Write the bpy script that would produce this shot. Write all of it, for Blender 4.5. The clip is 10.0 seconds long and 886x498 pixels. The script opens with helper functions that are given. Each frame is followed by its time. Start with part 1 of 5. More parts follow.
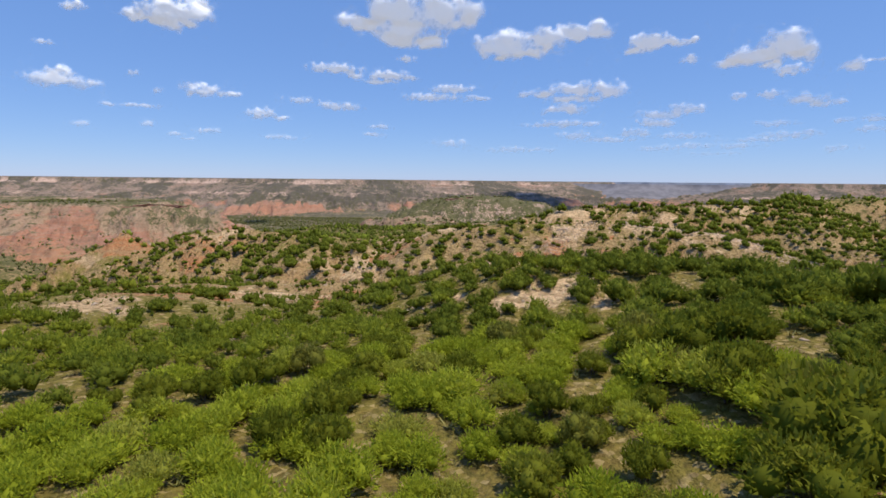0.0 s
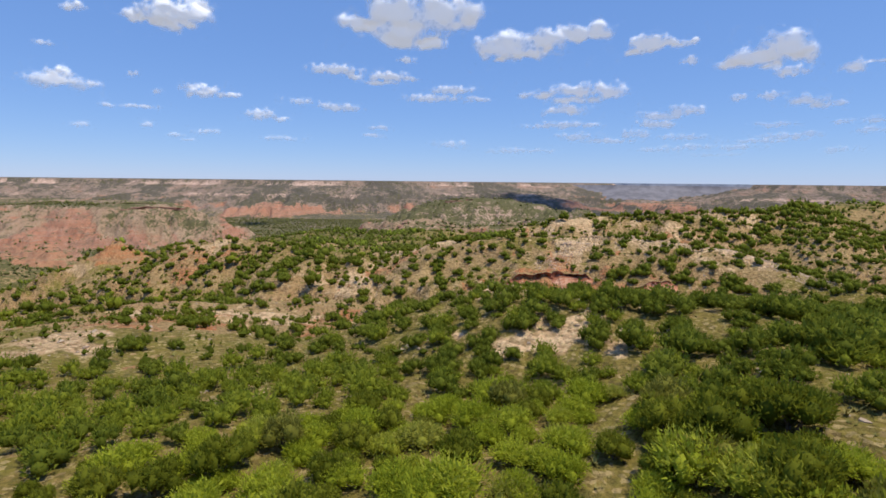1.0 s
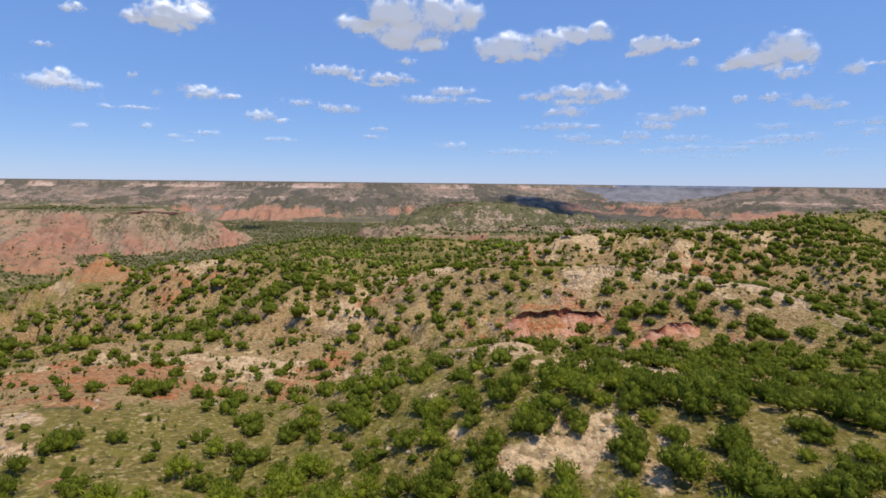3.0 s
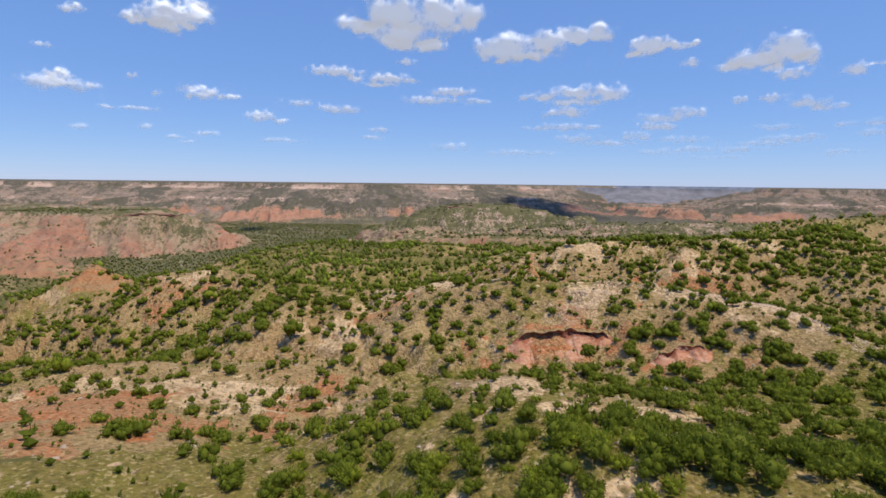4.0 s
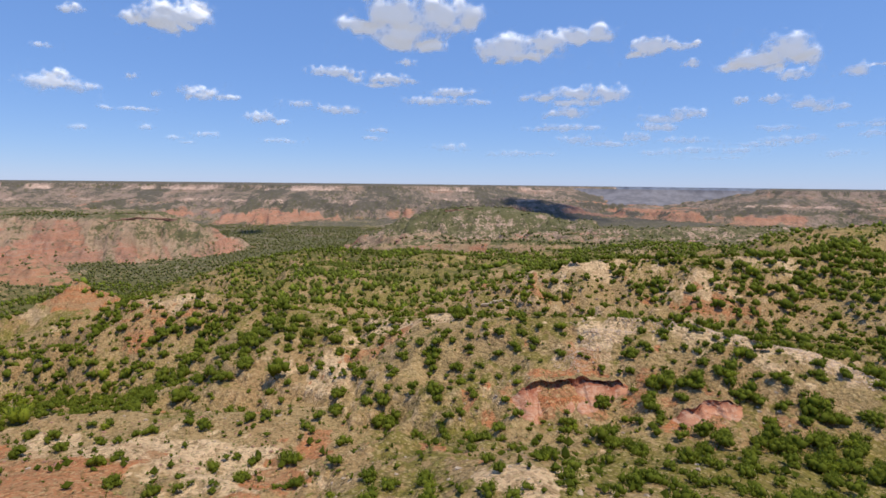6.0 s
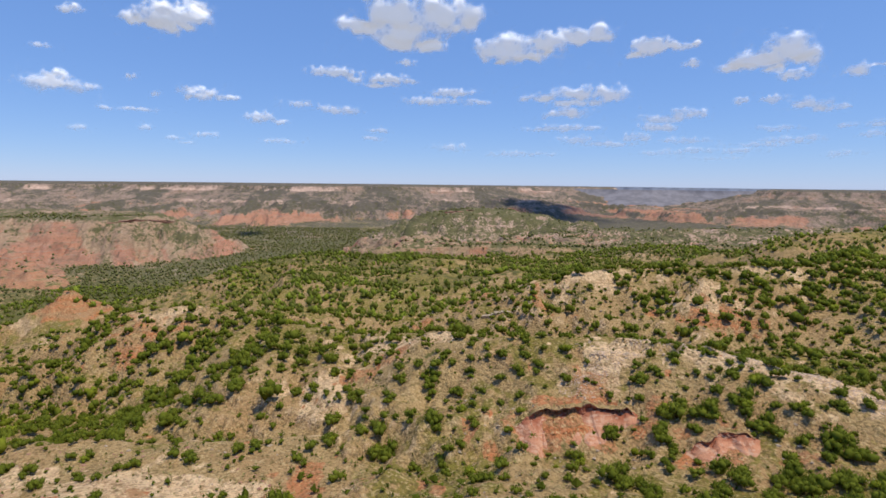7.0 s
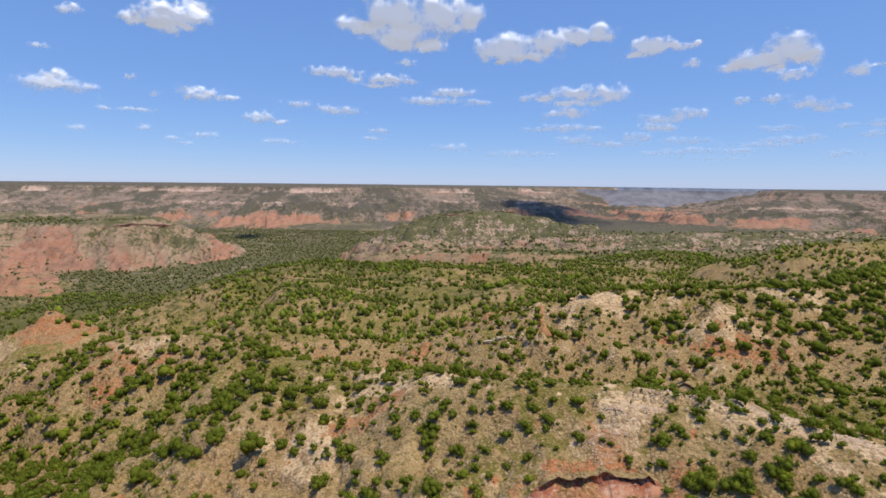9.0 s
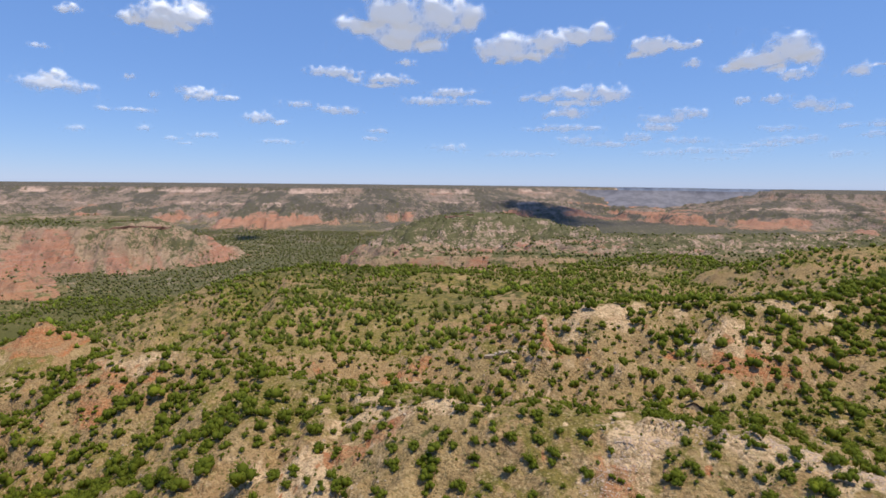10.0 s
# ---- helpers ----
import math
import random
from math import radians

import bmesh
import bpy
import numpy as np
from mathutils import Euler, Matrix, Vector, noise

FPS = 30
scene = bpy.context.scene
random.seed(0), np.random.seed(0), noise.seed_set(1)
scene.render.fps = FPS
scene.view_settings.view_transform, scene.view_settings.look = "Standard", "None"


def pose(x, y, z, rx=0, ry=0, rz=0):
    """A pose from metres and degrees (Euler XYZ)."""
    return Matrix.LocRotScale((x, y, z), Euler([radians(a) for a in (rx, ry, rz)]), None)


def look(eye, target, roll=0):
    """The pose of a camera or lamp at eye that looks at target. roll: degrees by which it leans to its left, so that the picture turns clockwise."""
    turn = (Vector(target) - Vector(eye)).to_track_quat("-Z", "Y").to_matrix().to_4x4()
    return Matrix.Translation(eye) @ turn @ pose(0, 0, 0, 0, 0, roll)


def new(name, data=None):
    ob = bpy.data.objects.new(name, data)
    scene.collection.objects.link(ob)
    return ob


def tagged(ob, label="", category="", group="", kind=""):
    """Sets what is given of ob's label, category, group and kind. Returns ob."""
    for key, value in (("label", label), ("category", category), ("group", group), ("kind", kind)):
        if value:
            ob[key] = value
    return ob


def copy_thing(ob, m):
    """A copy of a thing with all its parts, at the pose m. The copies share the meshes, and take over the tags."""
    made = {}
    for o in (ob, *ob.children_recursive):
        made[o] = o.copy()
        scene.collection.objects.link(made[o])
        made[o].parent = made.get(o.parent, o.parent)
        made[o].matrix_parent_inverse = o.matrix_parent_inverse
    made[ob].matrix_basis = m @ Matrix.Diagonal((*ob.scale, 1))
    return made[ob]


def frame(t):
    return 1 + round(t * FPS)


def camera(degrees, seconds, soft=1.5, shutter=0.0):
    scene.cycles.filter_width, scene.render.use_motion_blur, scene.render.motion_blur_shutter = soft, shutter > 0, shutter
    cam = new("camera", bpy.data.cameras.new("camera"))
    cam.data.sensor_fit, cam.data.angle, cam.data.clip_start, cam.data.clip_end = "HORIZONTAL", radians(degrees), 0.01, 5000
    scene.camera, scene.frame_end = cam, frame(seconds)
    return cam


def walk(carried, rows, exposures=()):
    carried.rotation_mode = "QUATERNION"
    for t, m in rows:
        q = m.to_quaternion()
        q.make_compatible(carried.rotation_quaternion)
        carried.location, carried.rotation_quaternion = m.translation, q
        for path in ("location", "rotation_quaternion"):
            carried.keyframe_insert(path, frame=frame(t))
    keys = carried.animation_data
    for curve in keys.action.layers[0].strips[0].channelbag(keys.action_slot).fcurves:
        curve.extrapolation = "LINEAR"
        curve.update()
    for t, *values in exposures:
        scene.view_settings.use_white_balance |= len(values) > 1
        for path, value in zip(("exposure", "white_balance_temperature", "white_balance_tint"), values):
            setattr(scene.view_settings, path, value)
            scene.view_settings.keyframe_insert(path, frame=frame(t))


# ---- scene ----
# The drone's climb: seconds, x, y, z in metres, then yaw, pitch and roll in degrees.
cam = camera(79.1, 10.0, soft=1.6)
PATH = [
    (0.0, 0.141, -0.357, 9.765, -0.041, -7.219, 0.547),
    (1.0, 0.370, 5.645, 12.728, -0.046, -7.143, 0.575),
    (2.0, 0.588, 11.538, 15.635, -0.047, -7.085, 0.598),
    (3.0, 0.792, 17.338, 18.512, -0.045, -7.043, 0.614),
    (4.0, 0.976, 23.063, 21.385, -0.042, -7.016, 0.625),
    (5.0, 1.134, 28.727, 24.279, -0.038, -7.003, 0.631),
    (6.0, 1.263, 34.348, 27.220, -0.034, -7.001, 0.632),
    (7.0, 1.357, 39.941, 30.233, -0.031, -7.010, 0.627),
    (8.0, 1.411, 45.522, 33.345, -0.031, -7.028, 0.618),
    (9.0, 1.420, 51.109, 36.580, -0.033, -7.054, 0.604),
    (10.0, 1.380, 56.716, 39.965, -0.039, -7.086, 0.585),
]
EXPOSURE = 0.0


def aim(yaw, pitch):
    y, p = radians(yaw), radians(pitch)
    return Vector((-math.sin(y) * math.cos(p), math.cos(y) * math.cos(p), math.sin(p)))


walk(cam, [(t, look((x, y, z), Vector((x, y, z)) + aim(yaw, pitch), roll)) for t, x, y, z, yaw, pitch, roll in PATH],
     exposures=((0.0, EXPOSURE), (10.0, EXPOSURE)))

# ---- daylight: a high sun to the right and a little behind, under a clear blue sky ----
SUN_ELEVATION, SUN_AZIMUTH = 69.0, 112.0  # degrees; azimuth clockwise from straight ahead (+y)
world = bpy.data.worlds.new("sky")
scene.world = world
world.use_nodes = True
wn = world.node_tree.nodes
sky = wn.new("ShaderNodeTexSky")
sky.sky_type, sky.sun_disc = "NISHITA", False
sky.sun_elevation, sky.sun_rotation = radians(SUN_ELEVATION), radians(SUN_AZIMUTH)
sky.altitude, sky.air_density, sky.dust_density, sky.ozone_density = 1500, 1.0, 0.12, 3.5
wn["Background"].inputs["Strength"].default_value = 0.11
tint = wn.new("ShaderNodeMix")
tint.data_type = "RGBA"
tint.inputs[0].default_value = 0.5
tint.inputs[7].default_value = (1.60, 3.55, 8.9, 1.0)
world.node_tree.links.new(sky.outputs["Color"], tint.inputs[6])
world.node_tree.links.new(tint.outputs[2], wn["Background"].inputs["Color"])

sun = new("sun", bpy.data.lights.new("sun", "SUN"))
sun.data.energy, sun.data.angle, sun.data.color = 4.3, radians(0.53), (1.0, 0.93, 0.78)
sa, se = radians(SUN_AZIMUTH), radians(SUN_ELEVATION)
sun_way = Vector((math.sin(sa) * math.cos(se), math.cos(sa) * math.cos(se), math.sin(se)))
sun.matrix_world = look(sun_way * 100, (0, 0, 0))

# ---- the shape of the land ----
def hash2(ix, iy, seed):
    h = (ix.astype(np.int64) * 374761393 + iy.astype(np.int64) * 668265263 + seed * 1274126177) & 0xFFFFFFFF
    h = ((h ^ (h >> 13)) * 1103515245) & 0xFFFFFFFF
    return ((h ^ (h >> 16)) & 0xFFFF) / 65535.0


def vnoise(x, y, seed=0):
    """Smooth value noise, -1 to 1, one cell a unit."""
    ix, iy = np.floor(x), np.floor(y)
    u, v = x - ix, y - iy
    u, v = u * u * u * (u * (6 * u - 15) + 10), v * v * v * (v * (6 * v - 15) + 10)
    a, b = hash2(ix, iy, seed), hash2(ix + 1, iy, seed)
    c, d = hash2(ix, iy + 1, seed), hash2(ix + 1, iy + 1, seed)
    return 2 * ((a * (1 - u) + b * u) * (1 - v) + (c * (1 - u) + d * u) * v) - 1


def fbm(x, y, scale, octaves=4, seed=0, gain=0.5):
    total, amp, norm = 0.0, 1.0, 0.0
    x, y = x / scale, y / scale
    for o in range(octaves):
        total = total + amp * vnoise(x + 17.3 * o, y - 9.1 * o, seed + o)
        norm += amp
        amp *= gain
        x, y = (x * 0.8 - y * 0.6) * 2.03, (x * 0.6 + y * 0.8) * 2.03
    return total / norm * 1.4


def rills(x, y, scale, octaves=3, seed=0):
    """Sharp-bottomed gullies: 0 in the channels, 1 on the ribs."""
    return np.clip(np.abs(fbm(x, y, scale, octaves, seed)) * 1.6, 0, 1)


def ramp(a, b, v):
    t = np.clip((v - a) / (b - a), 0, 1)
    return t * t * (3 - 2 * t)


def smax(a, b, k):
    return 0.5 * (a + b + np.sqrt((a - b) ** 2 + k * k))


def along(line, x, y):
    """Distance from a crest line, its height there, the length along it and the side (left is +)."""
    best = np.full(x.shape, 1e18)
    zc, run, side = np.zeros_like(x), np.zeros_like(x), np.zeros_like(x)
    start = 0.0
    for (x0, y0, z0), (x1, y1, z1) in zip(line, line[1:]):
        dx, dy = x1 - x0, y1 - y0
        length = math.hypot(dx, dy)
        t = np.clip(((x - x0) * dx + (y - y0) * dy) / length ** 2, 0, 1)
        d = (x - x0 - t * dx) ** 2 + (y - y0 - t * dy) ** 2
        off = (dx * (y - y0) - dy * (x - x0)) / length
        same = np.abs(d - best) <= 1e-3 + 1e-7 * d
        near = (d < best) & ~same
        side = np.where(near | (same & (np.abs(off) > np.abs(side))), off, side)
        best = np.where(near, d, best)
        zc = np.where(near, z0 + t * (z1 - z0), zc)
        run = np.where(near, start + t * length, run)
        start += length
    return np.sqrt(best), zc, run, np.sign(side)


def ridge(h, x, y, line, slope, blunt=4.0, flat=0.0, k=1.5, rill=0.3, cell=14.0, seed=0, back=None):
    """Raises a ridge with gullied flanks onto the land h. slope: to the right of the line (towards the drone); back: to its left."""
    lump = 1 - rill * 0.85 * fbm(x, y, cell * 0.9, 4, seed, 0.55)
    top = np.full(x.shape, -1e4)
    for (x0, y0, z0), (x1, y1, z1) in zip(line, line[1:]):
        dx, dy = x1 - x0, y1 - y0
        length = math.hypot(dx, dy)
        t = np.clip(((x - x0) * dx + (y - y0) * dy) / length ** 2, 0, 1)
        d = np.hypot(x - x0 - t * dx, y - y0 - t * dy)
        s = slope + (back - slope) * ramp(-8, 8, (dx * (y - y0) - dy * (x - x0)) / length) if back else slope
        d = np.maximum(d - flat, 0)
        d = d + (lump - 1) * np.minimum(d, 42) * ramp(1.5, 10, d)
        top = np.maximum(top, z0 + t * (z1 - z0) - s * (np.sqrt(d * d + blunt * blunt) - blunt))
    return smax(h, top, k)


def fluted(h, x, y, line, slope, seed):
    """A long cliff whose face is cut by gullies that run straight down it."""
    d, zc, run, _ = along(line, x, y)
    cut = 34 * (rills(run + 0.2 * d, d * 0.12, 46, 3, seed) - 0.42) + 14 * (rills(run, d * 0.2, 17, 2, seed + 5) - 0.42) + 6 * (rills(run + 0.1 * d, d * 0.15, 8, 2, seed + 7) - 0.42)
    d = np.maximum(d - 3 - cut * ramp(4, 45, d), 0)
    step = 0.35 * np.minimum(d, 9)
    return smax(h, zc - slope * d * 0.93 - step, 1.0)


def wander(u):
    """How far the edge of a broken bank strays from its straight line."""
    return 1.7 * vnoise(u / 9, u * 0 + 3.7, 5) + 0.7 * vnoise(u / 3.1, u * 0 + 1.2, 6) + 0.35 * vnoise(u / 1.1, u * 0 + 2.2, 7)


def scarp(h, x, y, a, b, drop, run):
    """A bank that has broken away on the drone's side of the line from a to b."""
    dx, dy = b[0] - a[0], b[1] - a[1]
    length = math.hypot(dx, dy)
    u = ((x - a[0]) * dx + (y - a[1]) * dy) / length
    d = ((x - a[0]) * dy - (y - a[1]) * dx) / length - wander(u)
    window = ramp(-3, 3, u) * ramp(-3, 3, length - u)
    return h - drop * ramp(-1.3, -0.3, d) * np.clip(1 - d / run, 0, 1) * window


# broken banks: both ends, drop, reach of the slope below
RED_BANK_LINE = ((14.0, 128.8), (35.0, 130.0), 2.1, 12)
LOW_BANK_LINE = ((40.0, 121.4), (51.0, 120.4), 1.1, 8)
GULLY_LEDGE_LINE = ((66, 199), (82, 186), 1.6, 8)
SLOPE_LEDGE_LINE = ((-37.5, 151), (-27, 141.5), 0.9, 6)
BANK_LINES = (RED_BANK_LINE, LOW_BANK_LINE, GULLY_LEDGE_LINE, SLOPE_LEDGE_LINE, ((88, 223), (100, 224), 1.5, 7), ((84, 218.5), (97, 219), 1.6, 7), ((81, 213.5), (95, 213.0), 1.8, 9), ((30, 236.5), (46, 237), 1.2, 7))


WALL_D = [-4000, -700, 0, 12, 60, 190, 230, 330, 360, 470, 520, 700]
WALL_Z = [16, 14.5, 13, -2, -12, -38, -42, -60, -64, -88, -93, -96]


def wall(x, y, line, seed):
    """A canyon wall: rim cliff, wooded slopes and benches, badlands at the foot. Beyond the line (its left) lies the plateau."""
    d, _, run, side = along(line, x, y)
    d = -d * side
    d = d + 170 * fbm(x, y, 520, 4, seed) * ramp(-900, 0, d) + 190 * (rills(run, d * 0.3, 190, 3, seed + 4) - 0.5) * ramp(0, 240, d)
    d = d + 80 * (rills(run, d * 0.25, 60, 3, seed + 9) - 0.5) * ramp(30, 300, d)
    rib = rills(run, d * 0.25, 60, 3, seed + 9) * 0.5 + rills(run, d * 0.3, 190, 3, seed + 4) * 0.5
    return np.interp(d, WALL_D, WALL_Z), d, rib


MAIN_RIDGE = [(-128, 232, -27), (-112, 222, -19), (-94, 208, -11.2), (-74, 207, -10.5), (-46, 194, -12.5), (-22, 182, -12.8), (-8, 174, -9.0), (2, 161, -5.0),
              (10, 155, -3.8), (24, 150, -2.6), (37, 146, -2.2), (54, 139, -2.4), (66, 129, -2.9), (80, 114, -7), (95, 100, -11)]
KNOB_RIDGE = [(18, 236, -17), (33, 239.5, -10), (41, 242, -9), (55, 241, -3.6), (73, 247, -2.6), (98, 245, -1.6), (120, 239, -0.2), (147, 242, 0.0), (162, 248, 2), (205, 300, 0), (250, 350, -10)]
FAR_KNOB = [(200, 440, -36), (245, 428, -18), (285, 425, -3), (310, 430, -2), (420, 440, 0), (600, 400, 4)]
LEFT_CLIFF = [(-1500, 900, -27), (-900, 880, -29), (-585, 862, -31), (-480, 905, -32), (-430, 935, -39), (-395, 962, -60), (-352, 985, -82)]
RIM_LEFT = [(-4200, 1500, 0), (-2400, 1800, 0), (-1300, 2000, 0), (-500, 2130, 0), (0, 2270, 0), (270, 2330, 0), (310, 2700, 0), (460, 3300, 0), (1000, 3900, 0), (2200, 4400, 0), (4500, 4700, 0)]
RIM_RIGHT = [(4500, 4600, 0), (2500, 4230, 0), (2150, 3700, 0), (1950, 3200, 0), (1800, 2750, 0), (1560, 2400, 0), (1300, 2220, 0), (1180, 2090, 0), (1270, 1960, 0), (1500, 1900, 0), (1950, 1750, 0), (2600, 1300, 0), (3600, 300, 0)]


def land(x, y):
    """The height of the land at x, y, and how it is covered: red earth, grass, pale rock, scrub."""
    # canyon floor
    h = -93.5 + 1.5 * fbm(x, y, 140, 3, 1) + 2.5 * ramp(-100, -600, x)
    # wooded shelf that fills the middle of the canyon
    shelf = -25 - 0.038 * (y - 250) + 5.5 * fbm(x, y, 75, 4, 2) - 7.0 * (1 - rills(x, y, 120, 4, 3)) * ramp(240, 420, y)
    shelf = shelf + 10 * np.exp(-((x - 38) / 75) ** 2 - ((y - 338) / 52) ** 2) - 4 * np.exp(-((x + 52) / 38) ** 2 - ((y - 290) / 45) ** 2)
    bay = 34 * fbm(x, y, 170, 3, 8) + 13 * fbm(x, y, 42, 2, 12)
    edge = x + bay - np.interp(y, [0, 200, 262, 330, 430, 520, 620, 760, 900, 1100, 1400], [-150, -115, -70, -72, -85, -128, -95, -60, 20, 120, 300])
    h = smax(h, shelf + np.minimum(edge, 0) * 0.72, 3.0)
    h = h - 40 * (1 - ramp(0.5, 1.0, np.hypot((x + 45) / 180, (y - 618) / 60)))
    h = np.where(y > 800, np.minimum(h, -60 - 0.06 * (y - 800) + 3 * fbm(x, y, 60, 3, 4)), h)
    h = np.maximum(h, -96)
    # near valley: falls away from the drone and drains to the left
    glen = -4.6 - 0.0017 * np.maximum(y - 10, 0) ** 1.9 + 0.05 * np.clip(x, -60, 90) * ramp(40, 110, y) + 0.5 * fbm(x, y, 16, 3, 7)
    glen = glen - 1.4 * ramp(-2, -14, x) * ramp(-62, -48, x) * ramp(80, 92, y) * ramp(122, 108, y)
    glen = np.maximum(glen, -60)
    h = np.where(y < 330, smax(np.where(y < 190, -60.0, h), np.where(y < 190, glen, -90.0), 1.0), h)
    blend = ramp(150, 215, y)
    far_side = smax(shelf + np.minimum(edge, 0) * 0.72, -93.0 + 0 * x, 3.0)
    h = np.where(y < 330, glen * (1 - blend) + np.minimum(glen, far_side) * blend, h)
    h = np.where(y < 330, h * (1 - ramp(215, 262, y)) + far_side * ramp(215, 262, y), h)
    # near bench, its left bank and the stony spur
    h = ridge(h, x, y, [(70, -60, 2), (45, 0, 1.5), (33, 38, -0.6), (31, 56, -1.8)], 0.24, 8, 3, 1.0, 0.15, 20, 21)
    h = ridge(h, x, y, [(-80, 10, -2), (-55, 45, -4.5), (-46, 62, -6.2), (-52, 82, -10.5)], 0.26, 8, 4, 1.0, 0.2, 14, 22)
    h = ridge(h, x, y, [(30, 54, -2.2), (20, 60, -2.8), (12, 65.5, -2.0), (9.5, 74, -2.2), (11, 87, -3.6)], 0.42, 3, 0.5, 0.8, 0.25, 8, 23)
    h = ridge(h, x, y, [(36, 52, -0.6), (29, 62, -1.0), (20, 67, -1.2), (13, 68, -1.8)], 0.4, 3, 0.5, 0.8, 0.25, 8, 27)
    h = ridge(h, x, y, [(9.5, 78, -3.0), (21, 79, -3.4), (31, 78.7, -4.2), (45, 74, -4.6), (60, 66, -3)], 0.33, 3, 1.0, 0.8, 0.25, 9, 24)
    # flat of red and white earth, broken off on the far side
    h = ridge(h, x, y, [(-92, 121, -19.6), (-62, 118, -17), (-38, 117, -16.3), (-18, 121, -17)], 0.30, 2, 12, 0.7, 0.2, 9, 25, back=0.85)
    # main ridge and its spurs
    h = ridge(h, x, y, MAIN_RIDGE[:6], 0.70, 4, 0, 1.3, 0.42, 13, 30, back=0.50)
    h = ridge(h, x, y, MAIN_RIDGE[5:], 0.48, 4, 0, 1.3, 0.42, 13, 31, back=0.50)
    h = ridge(h, x, y, [(-76, 207, -10.2), (-79, 190, -18.2), (-80, 174, -27)], 0.7, 2.5, 0, 1.2, 0.3, 9, 32)
    h = ridge(h, x, y, [(-56, 196, -11.6), (-57, 182, -15.2), (-62, 168, -23)], 0.7, 2, 0, 1.0, 0.3, 9, 56)
    h = ridge(h, x, y, [(-46, 194, -12), (-41, 172, -11.8), (-40, 161, -12.6), (-32, 150, -16.5)], 0.5, 3, 0, 1.0, 0.3, 9, 33)
    h = ridge(h, x, y, [(-24, 182, -12.8), (-25, 166, -12.0), (-25, 157, -13.8), (-20, 147, -15)], 0.5, 2, 0, 0.8, 0.3, 8, 57)
    h = ridge(h, x, y, [(-4, 168, -7.5), (-14, 158, -12), (-20, 146, -16)], 0.5, 2, 0, 0.8, 0.3, 8, 34)
    h = ridge(h, x, y, [(37, 146, -2.6), (31, 139, -6), (27, 133, -8.5)], 0.45, 2, 0, 0.8, 0.25, 6, 35)
    h = ridge(h, x, y, [(54, 141, -2.2), (50, 128, -7), (47, 121, -9)], 0.4, 3, 0, 0.8, 0.25, 8, 36)
    # knobs behind it, the red cone, the far spur
    h = ridge(h, x, y, KNOB_RIDGE, 0.60, 3, 0, 1.2, 0.38, 13, 41, back=0.4)
    h = ridge(h, x, y, [(54, 241, -3.8), (53, 229, -9.0), (52, 214, -17)], 0.7, 1.5, 0, 0.6, 0.3, 6, 67)
    h = ridge(h, x, y, [(72, 246, -2.8), (70, 231, -8.0), (68, 213, -16)], 0.7, 1.5, 0, 0.6, 0.3, 6, 68)
    h = ridge(h, x, y, [(34, 239, -9.6), (36, 226, -13), (37, 215, -19)], 0.7, 1.2, 0, 0.6, 0.3, 6, 69)
    h = ridge(h, x, y, [(98, 243, -1.8), (95.5, 227, -3.0), (91, 220.5, -6.2), (86.5, 213.5, -11), (83, 203, -15)], 0.62, 2, 0, 0.8, 0.3, 8, 42)
    h = ridge(h, x, y, [(60, 196, -20), (95, 193, -17.8), (106, 184, -18), (118, 174, -16)], 0.3, 3, 2, 1.5, 0.3, 9, 58)
    h = ridge(h, x, y, [(112, 238, -1.0), (107, 216, -9.6), (104, 200, -16)], 0.55, 3, 0, 1.0, 0.3, 10, 43)
    h = ridge(h, x, y, [(160, 246, 2), (150, 222, -4), (142, 203, -6.6), (136, 186, -13), (150, 150, -13)], 0.45, 4, 0, 1.0, 0.3, 10, 44)
    h = ridge(h, x, y, [(-160.2, 268, -17.9), (-159.8, 268, -17.9)], 0.86, 0.5, 0.0, 0.3, 0.32, 6, 45)
    h = ridge(h, x, y, [(-158, 265, -21), (-149, 256, -25.8), (-147, 239, -28.5), (-152, 222, -36)], 0.55, 2, 0.0, 1.0, 0.35, 8, 55)
    h = ridge(h, x, y, [(-240, 268, -47), (-190, 264, -42), (-150, 255, -38), (-120, 236, -30)], 0.45, 5, 0, 2, 0.4, 14, 46)
    h = ridge(h, x, y, [(-128, 345, -49), (-108, 330, -38), (-84, 322, -29.5), (-50, 298, -29)], 0.42, 9, 0, 2, 0.3, 16, 47)
    h = ridge(h, x, y, [(-152, 372, -62), (-122, 366, -50), (-92, 360, -40)], 0.42, 9, 0, 2, 0.4, 12, 50)
    h = ridge(h, x, y, [(-150, 505, -42), (-120, 540, -38.5), (-60, 520, -37), (-20, 470, -34)], 0.34, 8, 8, 3, 0.4, 22, 48)
    h = ridge(h, x, y, FAR_KNOB, 0.36, 8, 2, 2.0, 0.45, 24, 49)
    # red mesas in the middle of the canyon
    h = ridge(h, x, y, [(-124, 850, -66), (-104, 800, -52), (-70, 745, -47), (-22, 710, -44.5), (20, 690, -42), (64, 668, -40), (130, 650, -40), (230, 690, -44)], 0.80, 2, 9, 1.0, 0.45, 22, 51)
    h = ridge(h, x, y, [(-60, 1160, -50), (0, 1150, -28), (60, 1160, -21), (130, 1170, -23), (200, 1200, -38), (300, 1220, -60)], 0.5, 8, 14, 2.0, 0.4, 40, 52)
    h = ridge(h, x, y, [(225, 1060, -44), (262, 1050, -43)], 0.6, 2, 18, 1.0, 0.4, 22, 53)
    h = ridge(h, x, y, [(140, 930, -62), (300, 985, -52), (520, 965, -48), (820, 900, -42)], 0.16, 10, 20, 2.0, 0.4, 40, 54)
